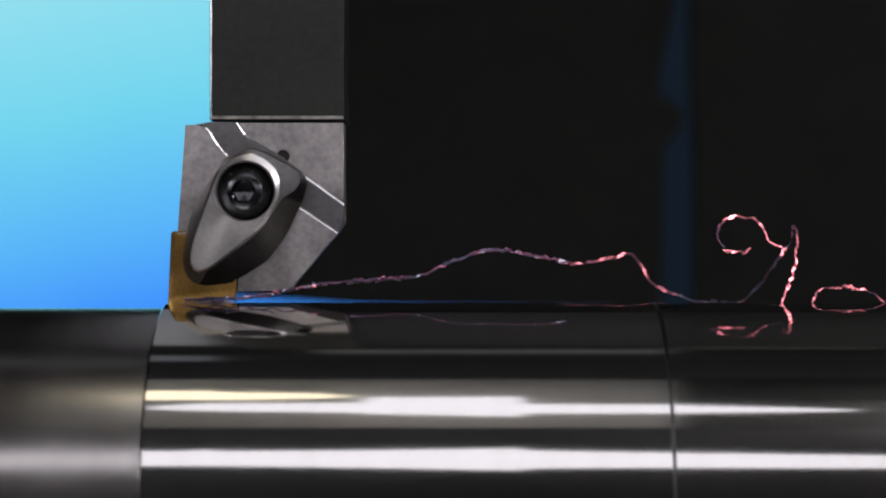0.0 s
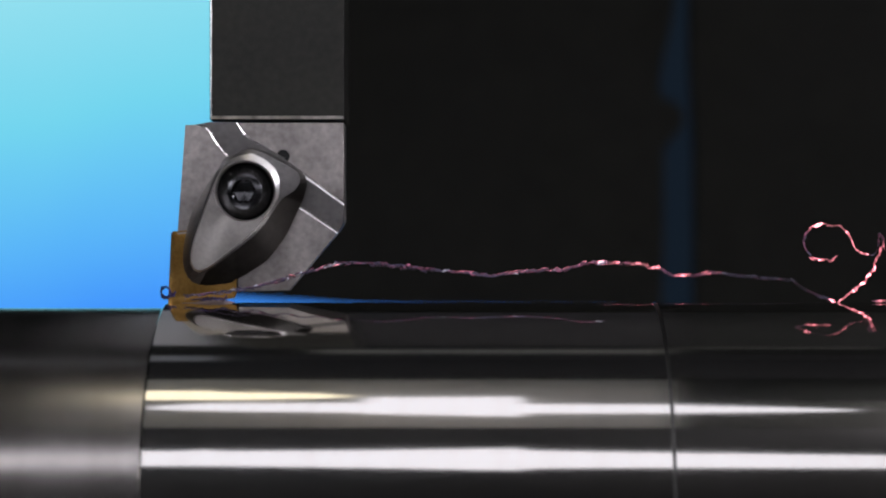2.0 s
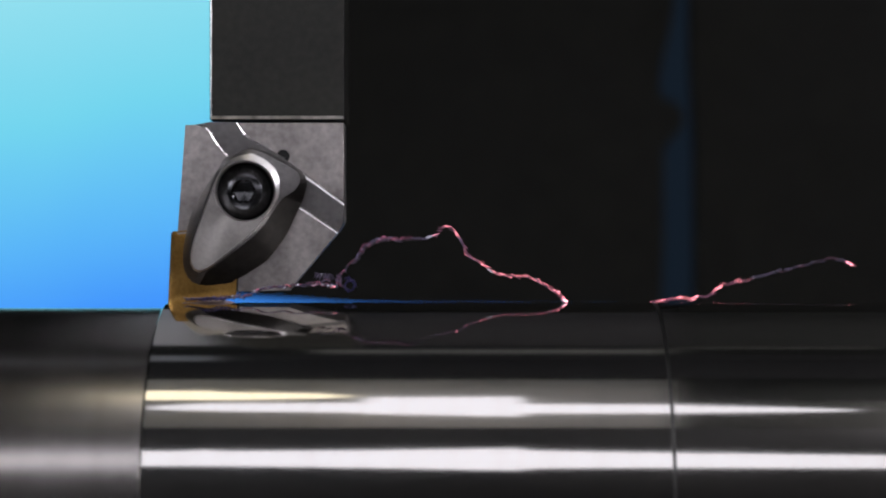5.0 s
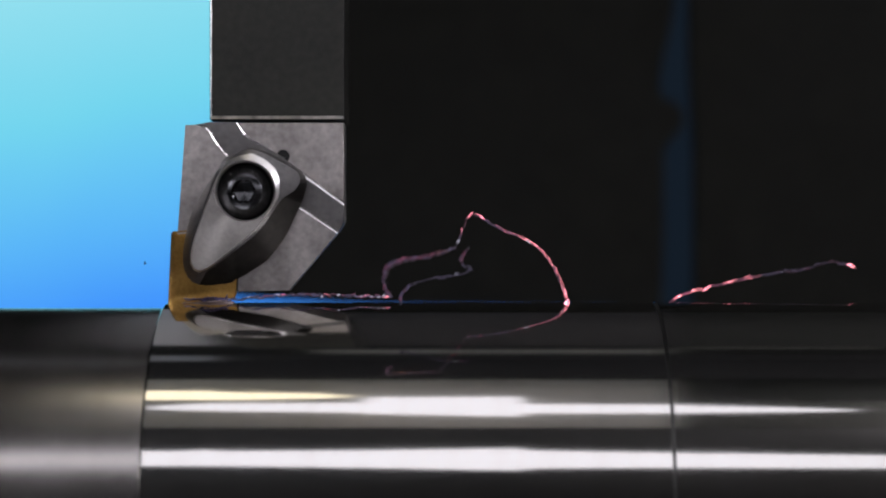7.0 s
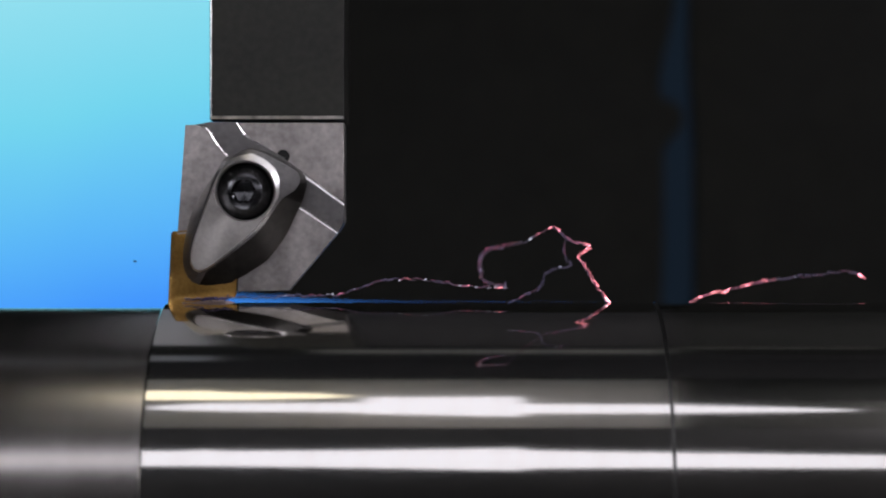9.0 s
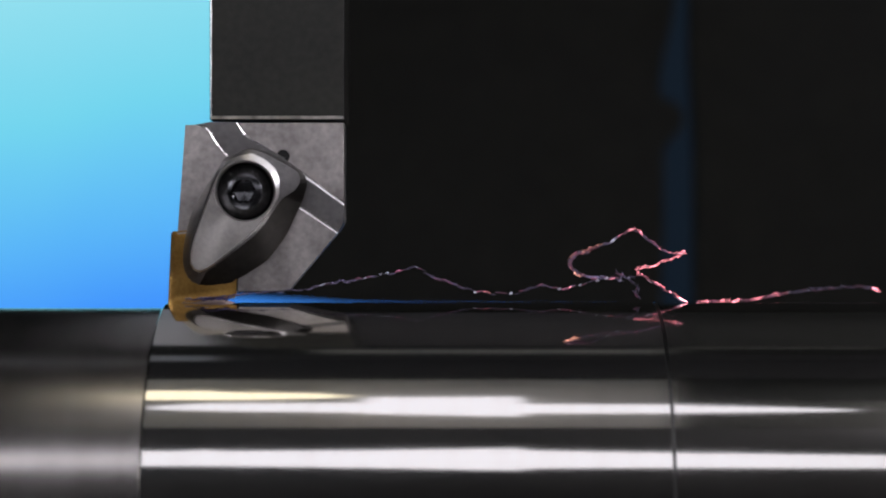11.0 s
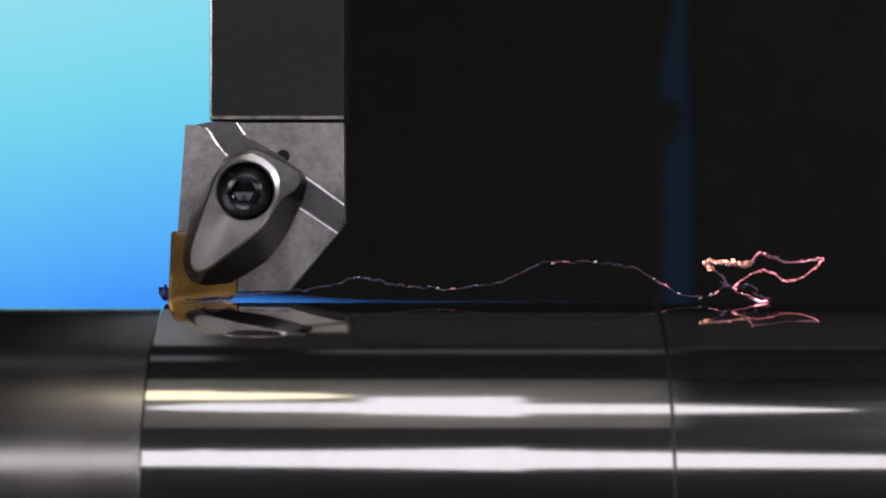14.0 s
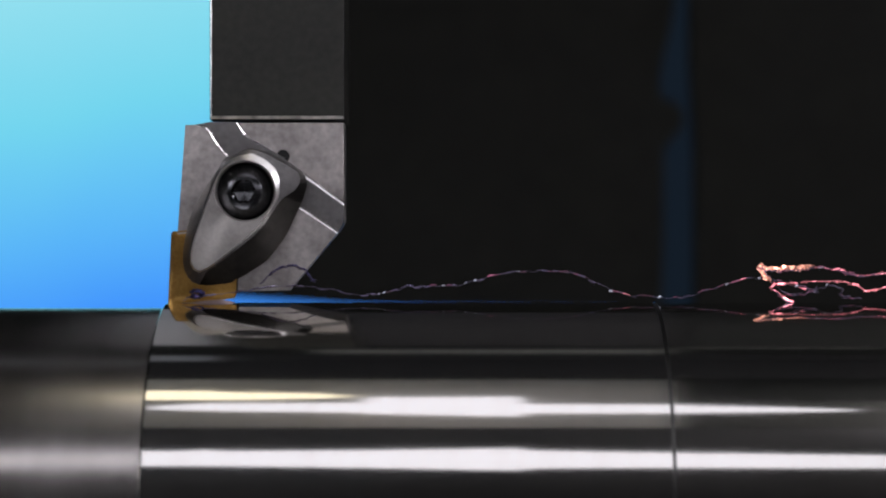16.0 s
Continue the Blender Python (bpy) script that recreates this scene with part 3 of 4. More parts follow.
def lean(near, slope=0.45):
    """A chip's depth: at the tool as given, then resting on the bar's top and leaning to the operator with its height."""
    def depth(w, t, u, v):
        share = min(max((u - 600) / 120, 0), 1)
        return near + (-0.0015 - slope * max(0.0, 535 - v) * S - near) * share
    return depth


def knot_depth(w, t, u, v):
    """As lean(), but the rear loop of the knot hangs well in front of the bar for a while."""
    out = steps(t, (0, 0), (4, 0), (6.5, 1), (9, 0.8), (11.5, 0.3), (13, 0)) * min(max((0.46 - w) / 0.12, 0), 1)
    return lean(-0.0040)(w, t, u, v) - 0.025 * out


def inner_depth(w, t, u, v):
    return lean(-0.0055)(w, t, u, v) - 0.021 * steps(t, (0, 0), (4, 0), (6.5, 1), (9, 0.6), (11.5, 0))


def steps(t, *rows):
    """A value that runs straight from row to row of (seconds, value)."""
    for (t0, a), (t1, b) in zip(rows, rows[1:]):
        if t <= t1:
            return a + (b - a) * max(0.0, t - t0) / (t1 - t0)
    return rows[-1][1]


def knot_roll(w, t):
    """The glowing side of the chip, first turned up, comes to the front as the knot rolls on."""
    if w < 0.42:
        return steps(t, (0, 130), (7, 130), (9, 122), (11.5, 78), (12.5, 48), (13.5, 20), (14, 10))
    return steps(t, (0, 95), (1, 90), (1.5, 80), (2, 70), (2.5, 55), (3, 40), (3.5, 32), (4, 30))


def follow(th, courses, depth, sway, seed, spread=20, rolling=None, floor=534.5):
    """Keys each link of a chip along its courses."""
    rng = random.Random(seed)
    links = list(th.children)
    n = len(links)
    keyed = [[] for _ in links]
    rolls = [rng.uniform(-spread, spread) for _ in links]
    jig = [(rng.uniform(-1.5, 1.5), rng.gauss(0, 1.1)) for _ in links]
    for t, pts in courses:
        k = len(pts)
        places = []
        for i in range(n):
            w = i / (n - 1) * (k - 1)
            j = min(int(w), k - 2)
            f = w - j
            p0, p1, p2, p3 = pts[max(j - 1, 0)], pts[j], pts[j + 1], pts[min(j + 2, k - 1)]
            p = 0.5 * (2 * p1 + (p2 - p0) * f + (2 * p0 - 5 * p1 + 4 * p2 - p3) * f * f + (3 * p1 - p0 - 3 * p2 + p3) * f ** 3)
            v = min(p.y + jig[i][1], floor)
            places.append(at(p.x + jig[i][0], v, depth(i / (n - 1), t, p.x, v) + sway * math.sin(w * 1.3 + seed)))
        for i, p in enumerate(places):
            way = places[min(i + 1, n - 1)] - places[max(i - 1, 0)]
            x = way.normalized() if way.length > 1e-7 else Vector((1, 0, 0))
            y = (Vector((0, 1, 0)) - x * x.y).normalized()
            turn = Matrix((x, y, x.cross(y))).transposed().to_4x4()
            side = 1 if rolling and i < 0.42 * (n - 1) else min(max(x.x * 5, -1), 1)
            roll = rolls[i] - (rolling(i / (n - 1), t) if rolling else 8) * side
            keyed[i].append((t, Matrix.Translation(p) @ turn @ pose(0, 0, 0, roll)))
    for ob, rows in zip(links, keyed):
        walk(ob, rows)


# ---------------------------------------------------------------- the place
LOW_TUBE = [(19.9, 27.4, -0.3300, -0.0722, 19.7, 27.9), (19.7, 27.9, -0.0722, -0.0610, 19.7, 28.6), (19.7, 28.6, -0.0610, -0.0595, 19.7, 27.9), (19.7, 27.9, -0.0595, -0.0215, 18.8, 28.3), (18.8, 28.3, -0.0215, 0.0209, 17.3, 29.5), (17.3, 29.5, 0.0209, 0.0218, 18.5, 28.3), (18.5, 28.3, 0.0218, 0.0605, 18.8, 27.0), (18.8, 27.0, 0.0605, 0.1214, 18.5, 25.5)]
HIGH_TUBE = [(50.8, 52.2, -0.0739, -0.0644, 50.1, 53.8), (50.1, 53.8, -0.0644, -0.0573, 49.7, 54.4), (49.7, 54.4, -0.0573, -0.0202, 48.7, 54.7), (48.7, 54.7, -0.0202, -0.0197, 48.0, 58.4), (48.0, 58.4, -0.0197, 0.0202, 46.3, 58.8), (46.3, 58.8, 0.0202, 0.0207, 48.3, 54.0), (48.3, 54.0, 0.0207, 0.0576, 48.3, 53.6), (48.3, 53.6, 0.0576, 0.0872, 48.9, 51.7), (48.9, 51.7, 0.0872, 0.1040, 49.7, 50.4)]
WARM_TUBE = [(56.9, 62.6, -0.0835, -0.0581, 56.9, 62.6), (56.9, 62.6, -0.0581, -0.0572, 56.9, 61.8), (56.9, 61.8, -0.0572, -0.0320, 57.7, 61.0), (57.7, 61.0, -0.0320, -0.0227, 59.0, 59.3)]
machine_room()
strip_light("long cold white strip light over the machine door", LOW_TUBE, LAMP, 0.22)
strip_light("cold white strip light under the hood", HIGH_TUBE, LAMP, 0.18, 0.24)
strip_light("short warm strip light under the hood", WARM_TUBE, LAMP_WARM, 0.18, 0.24)
# fill lights added out of the bar's mirror, to brighten tool and edges
strip_light("added unseen fill light at the right", [(20, 33, 0.36, 0.72)], FILL_SIDE)
strip_light("added unseen fill light high at the right", [(46, 62, 0.30, 0.72)], FILL_SIDE)
strip_light("added unseen fill light at the left", [(21, 31, -0.62, -0.32)], FILL_SIDE)
strip_light("added unseen wide fill light low before the tool", [(-50, -30, -0.50, 0.02)], FILL_LOW)
backdrop()
castings()
bar = make_bar()
tool = make_tool()
chip_root()

dice = random.Random(11)


def pick(*shares):
    """One metal for both sides, by shares of (share, metal)."""
    x = dice.random() * sum(a for a, _ in shares)
    for a, metal in shares:
        x -= a
        if x <= 0:
            return metal, CHIP_DULL
    return shares[-1][1], CHIP_DULL


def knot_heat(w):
    rear = pick((0.62, CHIP_COOL), (0.30, CHIP_WARM), (0.08, CHIP_GLINT))[0]
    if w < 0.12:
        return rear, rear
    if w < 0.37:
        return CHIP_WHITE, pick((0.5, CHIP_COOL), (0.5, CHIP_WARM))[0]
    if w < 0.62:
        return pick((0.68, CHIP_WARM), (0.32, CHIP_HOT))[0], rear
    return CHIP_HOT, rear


feed = chip("thin blued steel chip that streams from the cutting edge", 120, 13, 1.75, lambda w: pick((1, CHIP_COOL)) if w < 0.25 else pick((0.82, CHIP_COOL), (0.08, CHIP_WARM), (0.10, CHIP_GLINT)) if w < 0.45 else pick((0.44, CHIP_COOL), (0.44, CHIP_WARM), (0.04, CHIP_HOT), (0.10, CHIP_GLINT)))
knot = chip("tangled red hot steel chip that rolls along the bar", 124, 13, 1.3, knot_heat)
trail = chip("dull red steel chip that drifts low over the bar", 80, 13, 1.35, lambda w: pick((1, CHIP_HOT)) if w > 0.97 else pick((0.42, CHIP_HOT), (0.58, CHIP_WARM)) if w < 0.5 else pick((0.6, CHIP_COOL), (0.35, CHIP_WARM), (0.05, CHIP_GLINT)))
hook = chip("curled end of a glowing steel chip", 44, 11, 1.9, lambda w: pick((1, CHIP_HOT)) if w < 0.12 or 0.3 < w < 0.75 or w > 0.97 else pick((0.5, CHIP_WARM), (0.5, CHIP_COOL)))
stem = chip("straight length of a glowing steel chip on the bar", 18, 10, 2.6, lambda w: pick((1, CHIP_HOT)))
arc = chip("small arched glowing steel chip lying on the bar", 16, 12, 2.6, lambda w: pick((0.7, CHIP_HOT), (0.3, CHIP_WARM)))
inner = chip("faint blued loop of fine steel chip", 36, 13, 1.5, lambda w: pick((0.25, CHIP_WARM), (0.68, CHIP_COOL), (0.07, CHIP_GLINT)))
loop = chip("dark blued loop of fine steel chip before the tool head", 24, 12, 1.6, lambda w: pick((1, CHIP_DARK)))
curl_a = curl("tiny blue-black curl of chip at the cutting tip")
curl_b = curl("tiny blue-black coil of chip at the cutting tip")

speck = thing("chip_speck", "tiny dark speck of steel chip in the air", "metal chip", (0, 0, 0))
grain_bm = bmesh.new()
bmesh.ops.create_icosphere(grain_bm, subdivisions=1, radius=0.00022)
for vert in grain_bm.verts:
    vert.co.x *= 1.5 + 0.4 * math.sin(vert.co.z * 20000)
part("grain", grain_bm, CHIP_DARK, speck, smooth=False)


def motions():
    walk(bar, [(t, pose(0, 0, AXIS, -18.6 * t)) for t in range(0, 17, 2)])
    f = []
    f.append((0.0, row(24, 330, 531, 380, 531, 425, 528, 490, 518, 530, 510, 560, 504)))
    f.append((0.5, row(24, 330, 531, 380, 531, 415, 529, 450, 524, 490, 518, 530, 513, 570, 510, 590, 510)))
    f.append((1.0, row(24, 330, 531, 380, 531, 415, 529, 450, 524, 480, 520, 530, 515, 570, 513, 610, 512)))
    f.append((1.5, row(24, 340, 530, 375, 528, 410, 524, 450, 515, 490, 505, 510, 501, 530, 497, 570, 492, 600, 494, 615, 496)))
    f.append((2.0, row(24, 330, 525, 370, 520, 410, 515, 450, 508, 490, 497, 530, 485, 560, 478, 590, 468, 600, 467)))
    f.append((2.5, row(24, 330, 525, 370, 520, 410, 515, 450, 508, 490, 500, 530, 488, 555, 477, 575, 465)))
    f.append((3.0, row(24, 330, 528, 370, 526, 400, 520, 440, 512, 480, 502, 520, 492, 555, 482, 580, 470)))
    f.append((3.5, row(24, 330, 530, 370, 527, 405, 520, 435, 505, 480, 510, 510, 506, 550, 497, 585, 482)))
    f.append((4.0, row(24, 330, 530, 370, 527, 410, 520, 440, 510, 470, 500, 510, 495, 550, 492, 590, 490)))
    f.append((6.5, row(24, 330, 531, 370, 531, 410, 530, 460, 529, 510, 526, 550, 528, 595, 528, 640, 524)))
    f.append((7.0, row(24, 330, 531, 380, 531, 430, 529, 480, 524, 530, 521, 585, 523, 640, 525, 690, 524)))
    f.append((7.5, row(24, 330, 531, 380, 530, 430, 524, 480, 516, 530, 510, 590, 513, 650, 520, 740, 520)))
    f.append((8.0, row(24, 330, 531, 400, 527, 470, 517, 530, 503, 600, 501, 660, 499, 700, 512, 740, 515, 795, 505)))
    f.append((8.5, row(24, 330, 531, 400, 528, 500, 524, 560, 515, 590, 503, 640, 495, 700, 499, 770, 511, 820, 513, 850, 510)))
    f.append((9.0, row(24, 330, 531, 400, 528, 520, 524, 600, 522, 640, 508, 680, 495, 710, 493, 760, 497, 830, 508, 895, 508)))
    f.append((11.5, row(24, 330, 531, 400, 525, 500, 514, 550, 510, 610, 498, 680, 485, 730, 475, 750, 467, 785, 475, 830, 503, 870, 518, 940, 525, 1000, 511, 1050, 513, 1085, 495, 1140, 490)))
    f.append((12.0, row(24, 330, 531, 400, 526, 500, 520, 590, 512, 660, 496, 720, 480, 780, 472, 810, 466, 860, 480, 930, 513, 1000, 526, 1050, 513, 1100, 513, 1125, 500, 1165, 485)))
    f.append((12.5, row(24, 330, 531, 420, 526, 560, 522, 650, 515, 700, 498, 760, 480, 830, 472, 870, 462, 920, 482, 1000, 505, 1050, 525, 1110, 515, 1150, 515, 1175, 500)))
    f.append((13.0, row(24, 330, 531, 430, 524, 560, 508, 640, 505, 700, 516, 760, 500, 800, 490, 830, 472, 880, 468, 930, 460, 1000, 485, 1060, 500, 1110, 525, 1160, 515, 1215, 505)))
    f.append((13.5, row(24, 330, 531, 430, 524, 530, 505, 620, 503, 700, 510, 770, 515, 840, 495, 890, 465, 950, 467, 1000, 463, 1060, 480, 1130, 500, 1175, 525, 1240, 515)))
    f.append((14.0, row(24, 330, 531, 430, 524, 560, 510, 640, 490, 700, 505, 800, 512, 850, 505, 910, 495, 940, 468, 995, 460, 1010, 468, 1060, 463, 1130, 478, 1200, 520, 1250, 525, 1285, 505)))
    f.append((14.5, row(24, 330, 531, 430, 524, 540, 508, 660, 500, 760, 500, 820, 494, 900, 488, 960, 482, 1010, 470, 1045, 460, 1070, 468, 1130, 462, 1190, 475, 1240, 510, 1290, 528, 1325, 500)))
    f.append((15.0, row(24, 330, 529, 400, 520, 460, 505, 500, 498, 570, 515, 620, 522, 660, 522, 730, 512, 790, 495, 830, 475, 880, 470, 960, 480, 1050, 490, 1110, 490, 1200, 480, 1260, 490, 1300, 515, 1365, 505)))
    f.append((15.5, row(24, 330, 529, 400, 520, 500, 510, 575, 518, 640, 523, 700, 517, 750, 510, 810, 488, 860, 476, 920, 475, 980, 473, 1030, 476, 1080, 500, 1130, 520, 1170, 525, 1240, 512, 1300, 492, 1405, 510)))
    f.append((16.0, row(24, 330, 529, 400, 520, 500, 505, 560, 510, 600, 512, 640, 525, 670, 522, 700, 510, 760, 506, 820, 503, 880, 485, 930, 480, 990, 479, 1030, 487, 1060, 503, 1100, 520, 1150, 526, 1230, 527, 1270, 505, 1340, 490, 1445, 515)))
    follow(feed, f, lean(-0.0035), 0.0008, 1)
    k = []
    k.append((0.0, row(14, 560, 504, 565, 503, 600, 500, 640, 497, 700, 493, 748, 489, 780, 472, 815, 455, 850, 450, 882, 435, 900, 447, 960, 455, 1000, 464)))
    k.append((0.5, row(14, 590, 510, 610, 509, 650, 507, 680, 500, 720, 492, 760, 486, 805, 480, 830, 470, 850, 462, 880, 448, 910, 447, 938, 427, 955, 442, 1010, 450, 1040, 456)))
    k.append((1.0, row(14, 610, 512, 655, 507, 700, 498, 750, 492, 785, 478, 860, 470, 905, 465, 930, 450, 965, 448, 995, 422, 1005, 437, 1060, 446, 1075, 448)))
    k.append((1.5, row(14, 615, 496, 650, 500, 680, 495, 710, 485, 770, 483, 810, 482, 840, 474, 870, 470, 900, 459, 925, 457, 960, 458, 1005, 465, 1040, 455, 1075, 448, 1080, 448)))
    k.append((2.0, row(14, 600, 467, 630, 465, 670, 468, 720, 473, 770, 479, 810, 481, 850, 486, 870, 490, 900, 485, 940, 478, 985, 480, 1000, 478, 1030, 467, 1060, 465, 1070, 465)))
    k.append((2.5, row(14, 575, 465, 610, 442, 650, 444, 690, 442, 720, 452, 750, 470, 770, 490, 800, 496, 840, 497, 880, 490, 940, 488, 1000, 486, 1060, 485)))
    k.append((3.0, row(14, 580, 470, 610, 440, 640, 428, 690, 427, 730, 435, 765, 455, 785, 475, 800, 495, 850, 507, 880, 500, 910, 490, 950, 485, 985, 488, 1010, 498, 1030, 515)))
    k.append((3.5, row(14, 585, 482, 610, 455, 640, 422, 680, 415, 720, 415, 760, 427, 790, 455, 810, 490, 835, 505, 870, 508, 900, 494, 940, 488, 980, 503, 1005, 520, 1030, 530)))
    k.append((4.0, row(14, 590, 490, 610, 460, 640, 425, 670, 405, 700, 403, 750, 408, 790, 435, 815, 475, 830, 500, 880, 507, 925, 502, 960, 507, 990, 518, 1015, 533)))
    k.append((6.5, row(14, 640, 524, 643, 505, 648, 482, 668, 467, 720, 464, 770, 450, 800, 378, 850, 400, 895, 415, 925, 438, 945, 463, 965, 493, 985, 520, 995, 535)))
    k.append((7.0, row(14, 690, 524, 681, 505, 683, 480, 700, 465, 750, 455, 805, 437, 832, 382, 880, 402, 915, 418, 948, 435, 970, 460, 988, 490, 1000, 520, 1003, 535)))
    k.append((7.5, row(14, 740, 520, 728, 500, 728, 475, 745, 457, 790, 447, 850, 428, 870, 388, 910, 412, 940, 428, 970, 440, 995, 465, 1010, 490, 1018, 515, 1020, 535)))
    k.append((8.0, row(14, 795, 505, 770, 495, 766, 470, 778, 450, 820, 440, 870, 430, 908, 395, 930, 415, 955, 430, 985, 440, 1010, 460, 1022, 487, 1032, 515, 1042, 535)))
    k.append((8.5, row(14, 850, 510, 820, 500, 808, 475, 815, 450, 840, 437, 890, 430, 940, 405, 965, 420, 985, 425, 997, 435, 1013, 460, 1030, 482, 1042, 508, 1058, 535)))
    k.append((9.0, row(14, 895, 508, 860, 498, 850, 475, 855, 450, 880, 438, 930, 428, 975, 404, 1005, 423, 1030, 432, 1042, 438, 1025, 455, 1040, 480, 1055, 505, 1076, 535)))
    k.append((11.5, row(14, 1140, 490, 1090, 490, 1052, 480, 1055, 460, 1080, 447, 1120, 432, 1158, 411, 1195, 435, 1230, 453, 1252, 447, 1215, 473, 1152, 478, 1185, 508, 1228, 535)))
    k.append((12.0, row(14, 1165, 485, 1120, 495, 1090, 485, 1100, 465, 1130, 450, 1165, 438, 1198, 418, 1235, 440, 1270, 457, 1297, 447, 1250, 483, 1172, 468, 1195, 500, 1240, 535)))
    k.append((12.5, row(14, 1175, 500, 1145, 497, 1133, 488, 1145, 472, 1170, 458, 1200, 447, 1230, 425, 1265, 440, 1300, 460, 1335, 450, 1285, 488, 1195, 470, 1230, 510, 1305, 537)))
    k.append((13.0, row(14, 1215, 505, 1190, 500, 1180, 485, 1205, 470, 1225, 462, 1250, 448, 1268, 432, 1295, 440, 1330, 458, 1378, 450, 1325, 492, 1262, 475, 1250, 500, 1320, 537)))
    k.append((13.5, row(14, 1240, 515, 1250, 490, 1228, 470, 1250, 462, 1270, 472, 1290, 455, 1305, 441, 1335, 450, 1372, 462, 1415, 460, 1365, 495, 1305, 474, 1290, 515, 1350, 538)))
    k.append((14.0, row(14, 1285, 505, 1280, 490, 1250, 465, 1285, 465, 1315, 468, 1330, 465, 1342, 450, 1372, 457, 1405, 466, 1455, 460, 1400, 499, 1350, 480, 1300, 510, 1355, 538)))
    k.append((14.5, row(14, 1325, 500, 1320, 510, 1270, 472, 1310, 470, 1345, 468, 1365, 470, 1378, 455, 1405, 460, 1440, 472, 1490, 462, 1445, 500, 1395, 484, 1300, 495, 1370, 537)))
    k.append((15.0, row(14, 1365, 505, 1345, 512, 1297, 470, 1330, 470, 1360, 470, 1390, 477, 1420, 462, 1440, 468, 1475, 477, 1525, 465, 1475, 506, 1415, 485, 1330, 500, 1385, 537)))
    k.append((15.5, row(14, 1405, 510, 1375, 515, 1322, 475, 1350, 474, 1385, 472, 1420, 474, 1450, 470, 1480, 472, 1510, 480, 1560, 475, 1510, 512, 1455, 495, 1350, 500, 1395, 537)))
    k.append((16.0, row(14, 1445, 515, 1395, 520, 1345, 476, 1375, 477, 1410, 475, 1445, 473, 1480, 478, 1505, 485, 1545, 488, 1600, 480, 1545, 516, 1490, 500, 1370, 505, 1400, 537)))
    follow(knot, k, knot_depth, 0.0010, 2, 20, knot_roll)
    r = []
    r.append((0.0, row(28, 1000, 464, 1020, 468, 1070, 460, 1115, 448, 1135, 470, 1150, 500, 1180, 516, 1230, 533, 1310, 537, 1345, 505, 1390, 440)))
    r.append((0.5, row(28, 1040, 456, 1080, 463, 1110, 460, 1160, 448, 1185, 448, 1210, 500, 1235, 515, 1290, 533, 1365, 537, 1400, 505, 1440, 440)))
    r.append((1.0, row(28, 1075, 448, 1150, 458, 1190, 455, 1225, 445, 1260, 490, 1290, 515, 1340, 535, 1420, 535, 1450, 480, 1480, 440)))
    r.append((1.5, row(28, 1080, 448, 1140, 442, 1190, 447, 1225, 452, 1270, 450, 1300, 475, 1330, 510, 1370, 520, 1420, 537, 1450, 537, 1490, 500, 1515, 450)))
    r.append((2.0, row(28, 1070, 465, 1120, 467, 1165, 475, 1190, 488, 1225, 488, 1265, 482, 1310, 488, 1360, 493, 1395, 495, 1440, 520, 1480, 537)))
    r.append((2.5, row(28, 1060, 485, 1080, 495, 1110, 508, 1150, 515, 1185, 524, 1225, 523, 1270, 507, 1310, 498, 1350, 485, 1380, 475, 1400, 485, 1430, 500, 1470, 525, 1500, 537)))
    r.append((3.0, row(28, 1030, 515, 1060, 532, 1090, 534, 1150, 533, 1175, 535, 1230, 534, 1270, 517, 1310, 500, 1345, 485, 1375, 472, 1395, 485, 1430, 477, 1460, 475, 1490, 490, 1500, 505)))
    r.append((3.5, row(28, 1030, 530, 1060, 534, 1100, 534, 1150, 531, 1190, 535, 1230, 528, 1270, 512, 1310, 502, 1345, 485, 1370, 475, 1410, 477, 1460, 466, 1510, 482)))
    r.append((4.0, row(28, 1090, 535, 1140, 532, 1170, 534, 1215, 533, 1250, 518, 1290, 508, 1340, 490, 1370, 478, 1420, 465, 1470, 455, 1510, 470)))
    r.append((6.5, row(28, 1175, 535, 1210, 522, 1260, 508, 1320, 493, 1350, 486, 1380, 480, 1430, 474, 1470, 460, 1510, 468)))
    r.append((7.0, row(28, 1185, 535, 1215, 519, 1260, 508, 1320, 493, 1355, 486, 1380, 481, 1420, 478, 1470, 462, 1511, 472)))
    r.append((7.5, row(28, 1195, 535, 1225, 518, 1265, 508, 1325, 494, 1360, 488, 1390, 481, 1430, 478, 1470, 468, 1513, 476)))
    r.append((8.0, row(28, 1205, 535, 1230, 520, 1270, 510, 1335, 494, 1370, 489, 1400, 483, 1430, 483, 1475, 473, 1516, 481)))
    r.append((8.5, row(28, 1212, 535, 1240, 520, 1280, 511, 1340, 496, 1375, 491, 1410, 485, 1440, 483, 1490, 475, 1523, 486)))
    r.append((9.0, row(28, 1222, 535, 1250, 522, 1290, 514, 1350, 498, 1385, 493, 1420, 488, 1450, 487, 1500, 479, 1528, 491)))
    r.append((11.5, row(28, 1240, 535, 1290, 535, 1340, 534, 1385, 528, 1420, 523, 1470, 516, 1530, 512, 1560, 522)))
    r.append((12.0, row(28, 1255, 533, 1310, 535, 1385, 534, 1420, 532, 1480, 524, 1540, 520, 1568, 531)))
    r.append((12.5, row(28, 1285, 535, 1340, 537, 1430, 535, 1500, 538, 1600, 538)))
    r.append((13.0, row(28, 1330, 541, 1420, 541, 1520, 541, 1660, 541)))
    r.append((14.0, row(28, 1450, 548, 1600, 548, 1790, 548)))
    r.append((16.0, row(28, 1640, 550, 1790, 550, 1980, 550)))
    follow(trail, r, lambda w, t, u, v: 0.022, 0.0006, 3, floor=560)
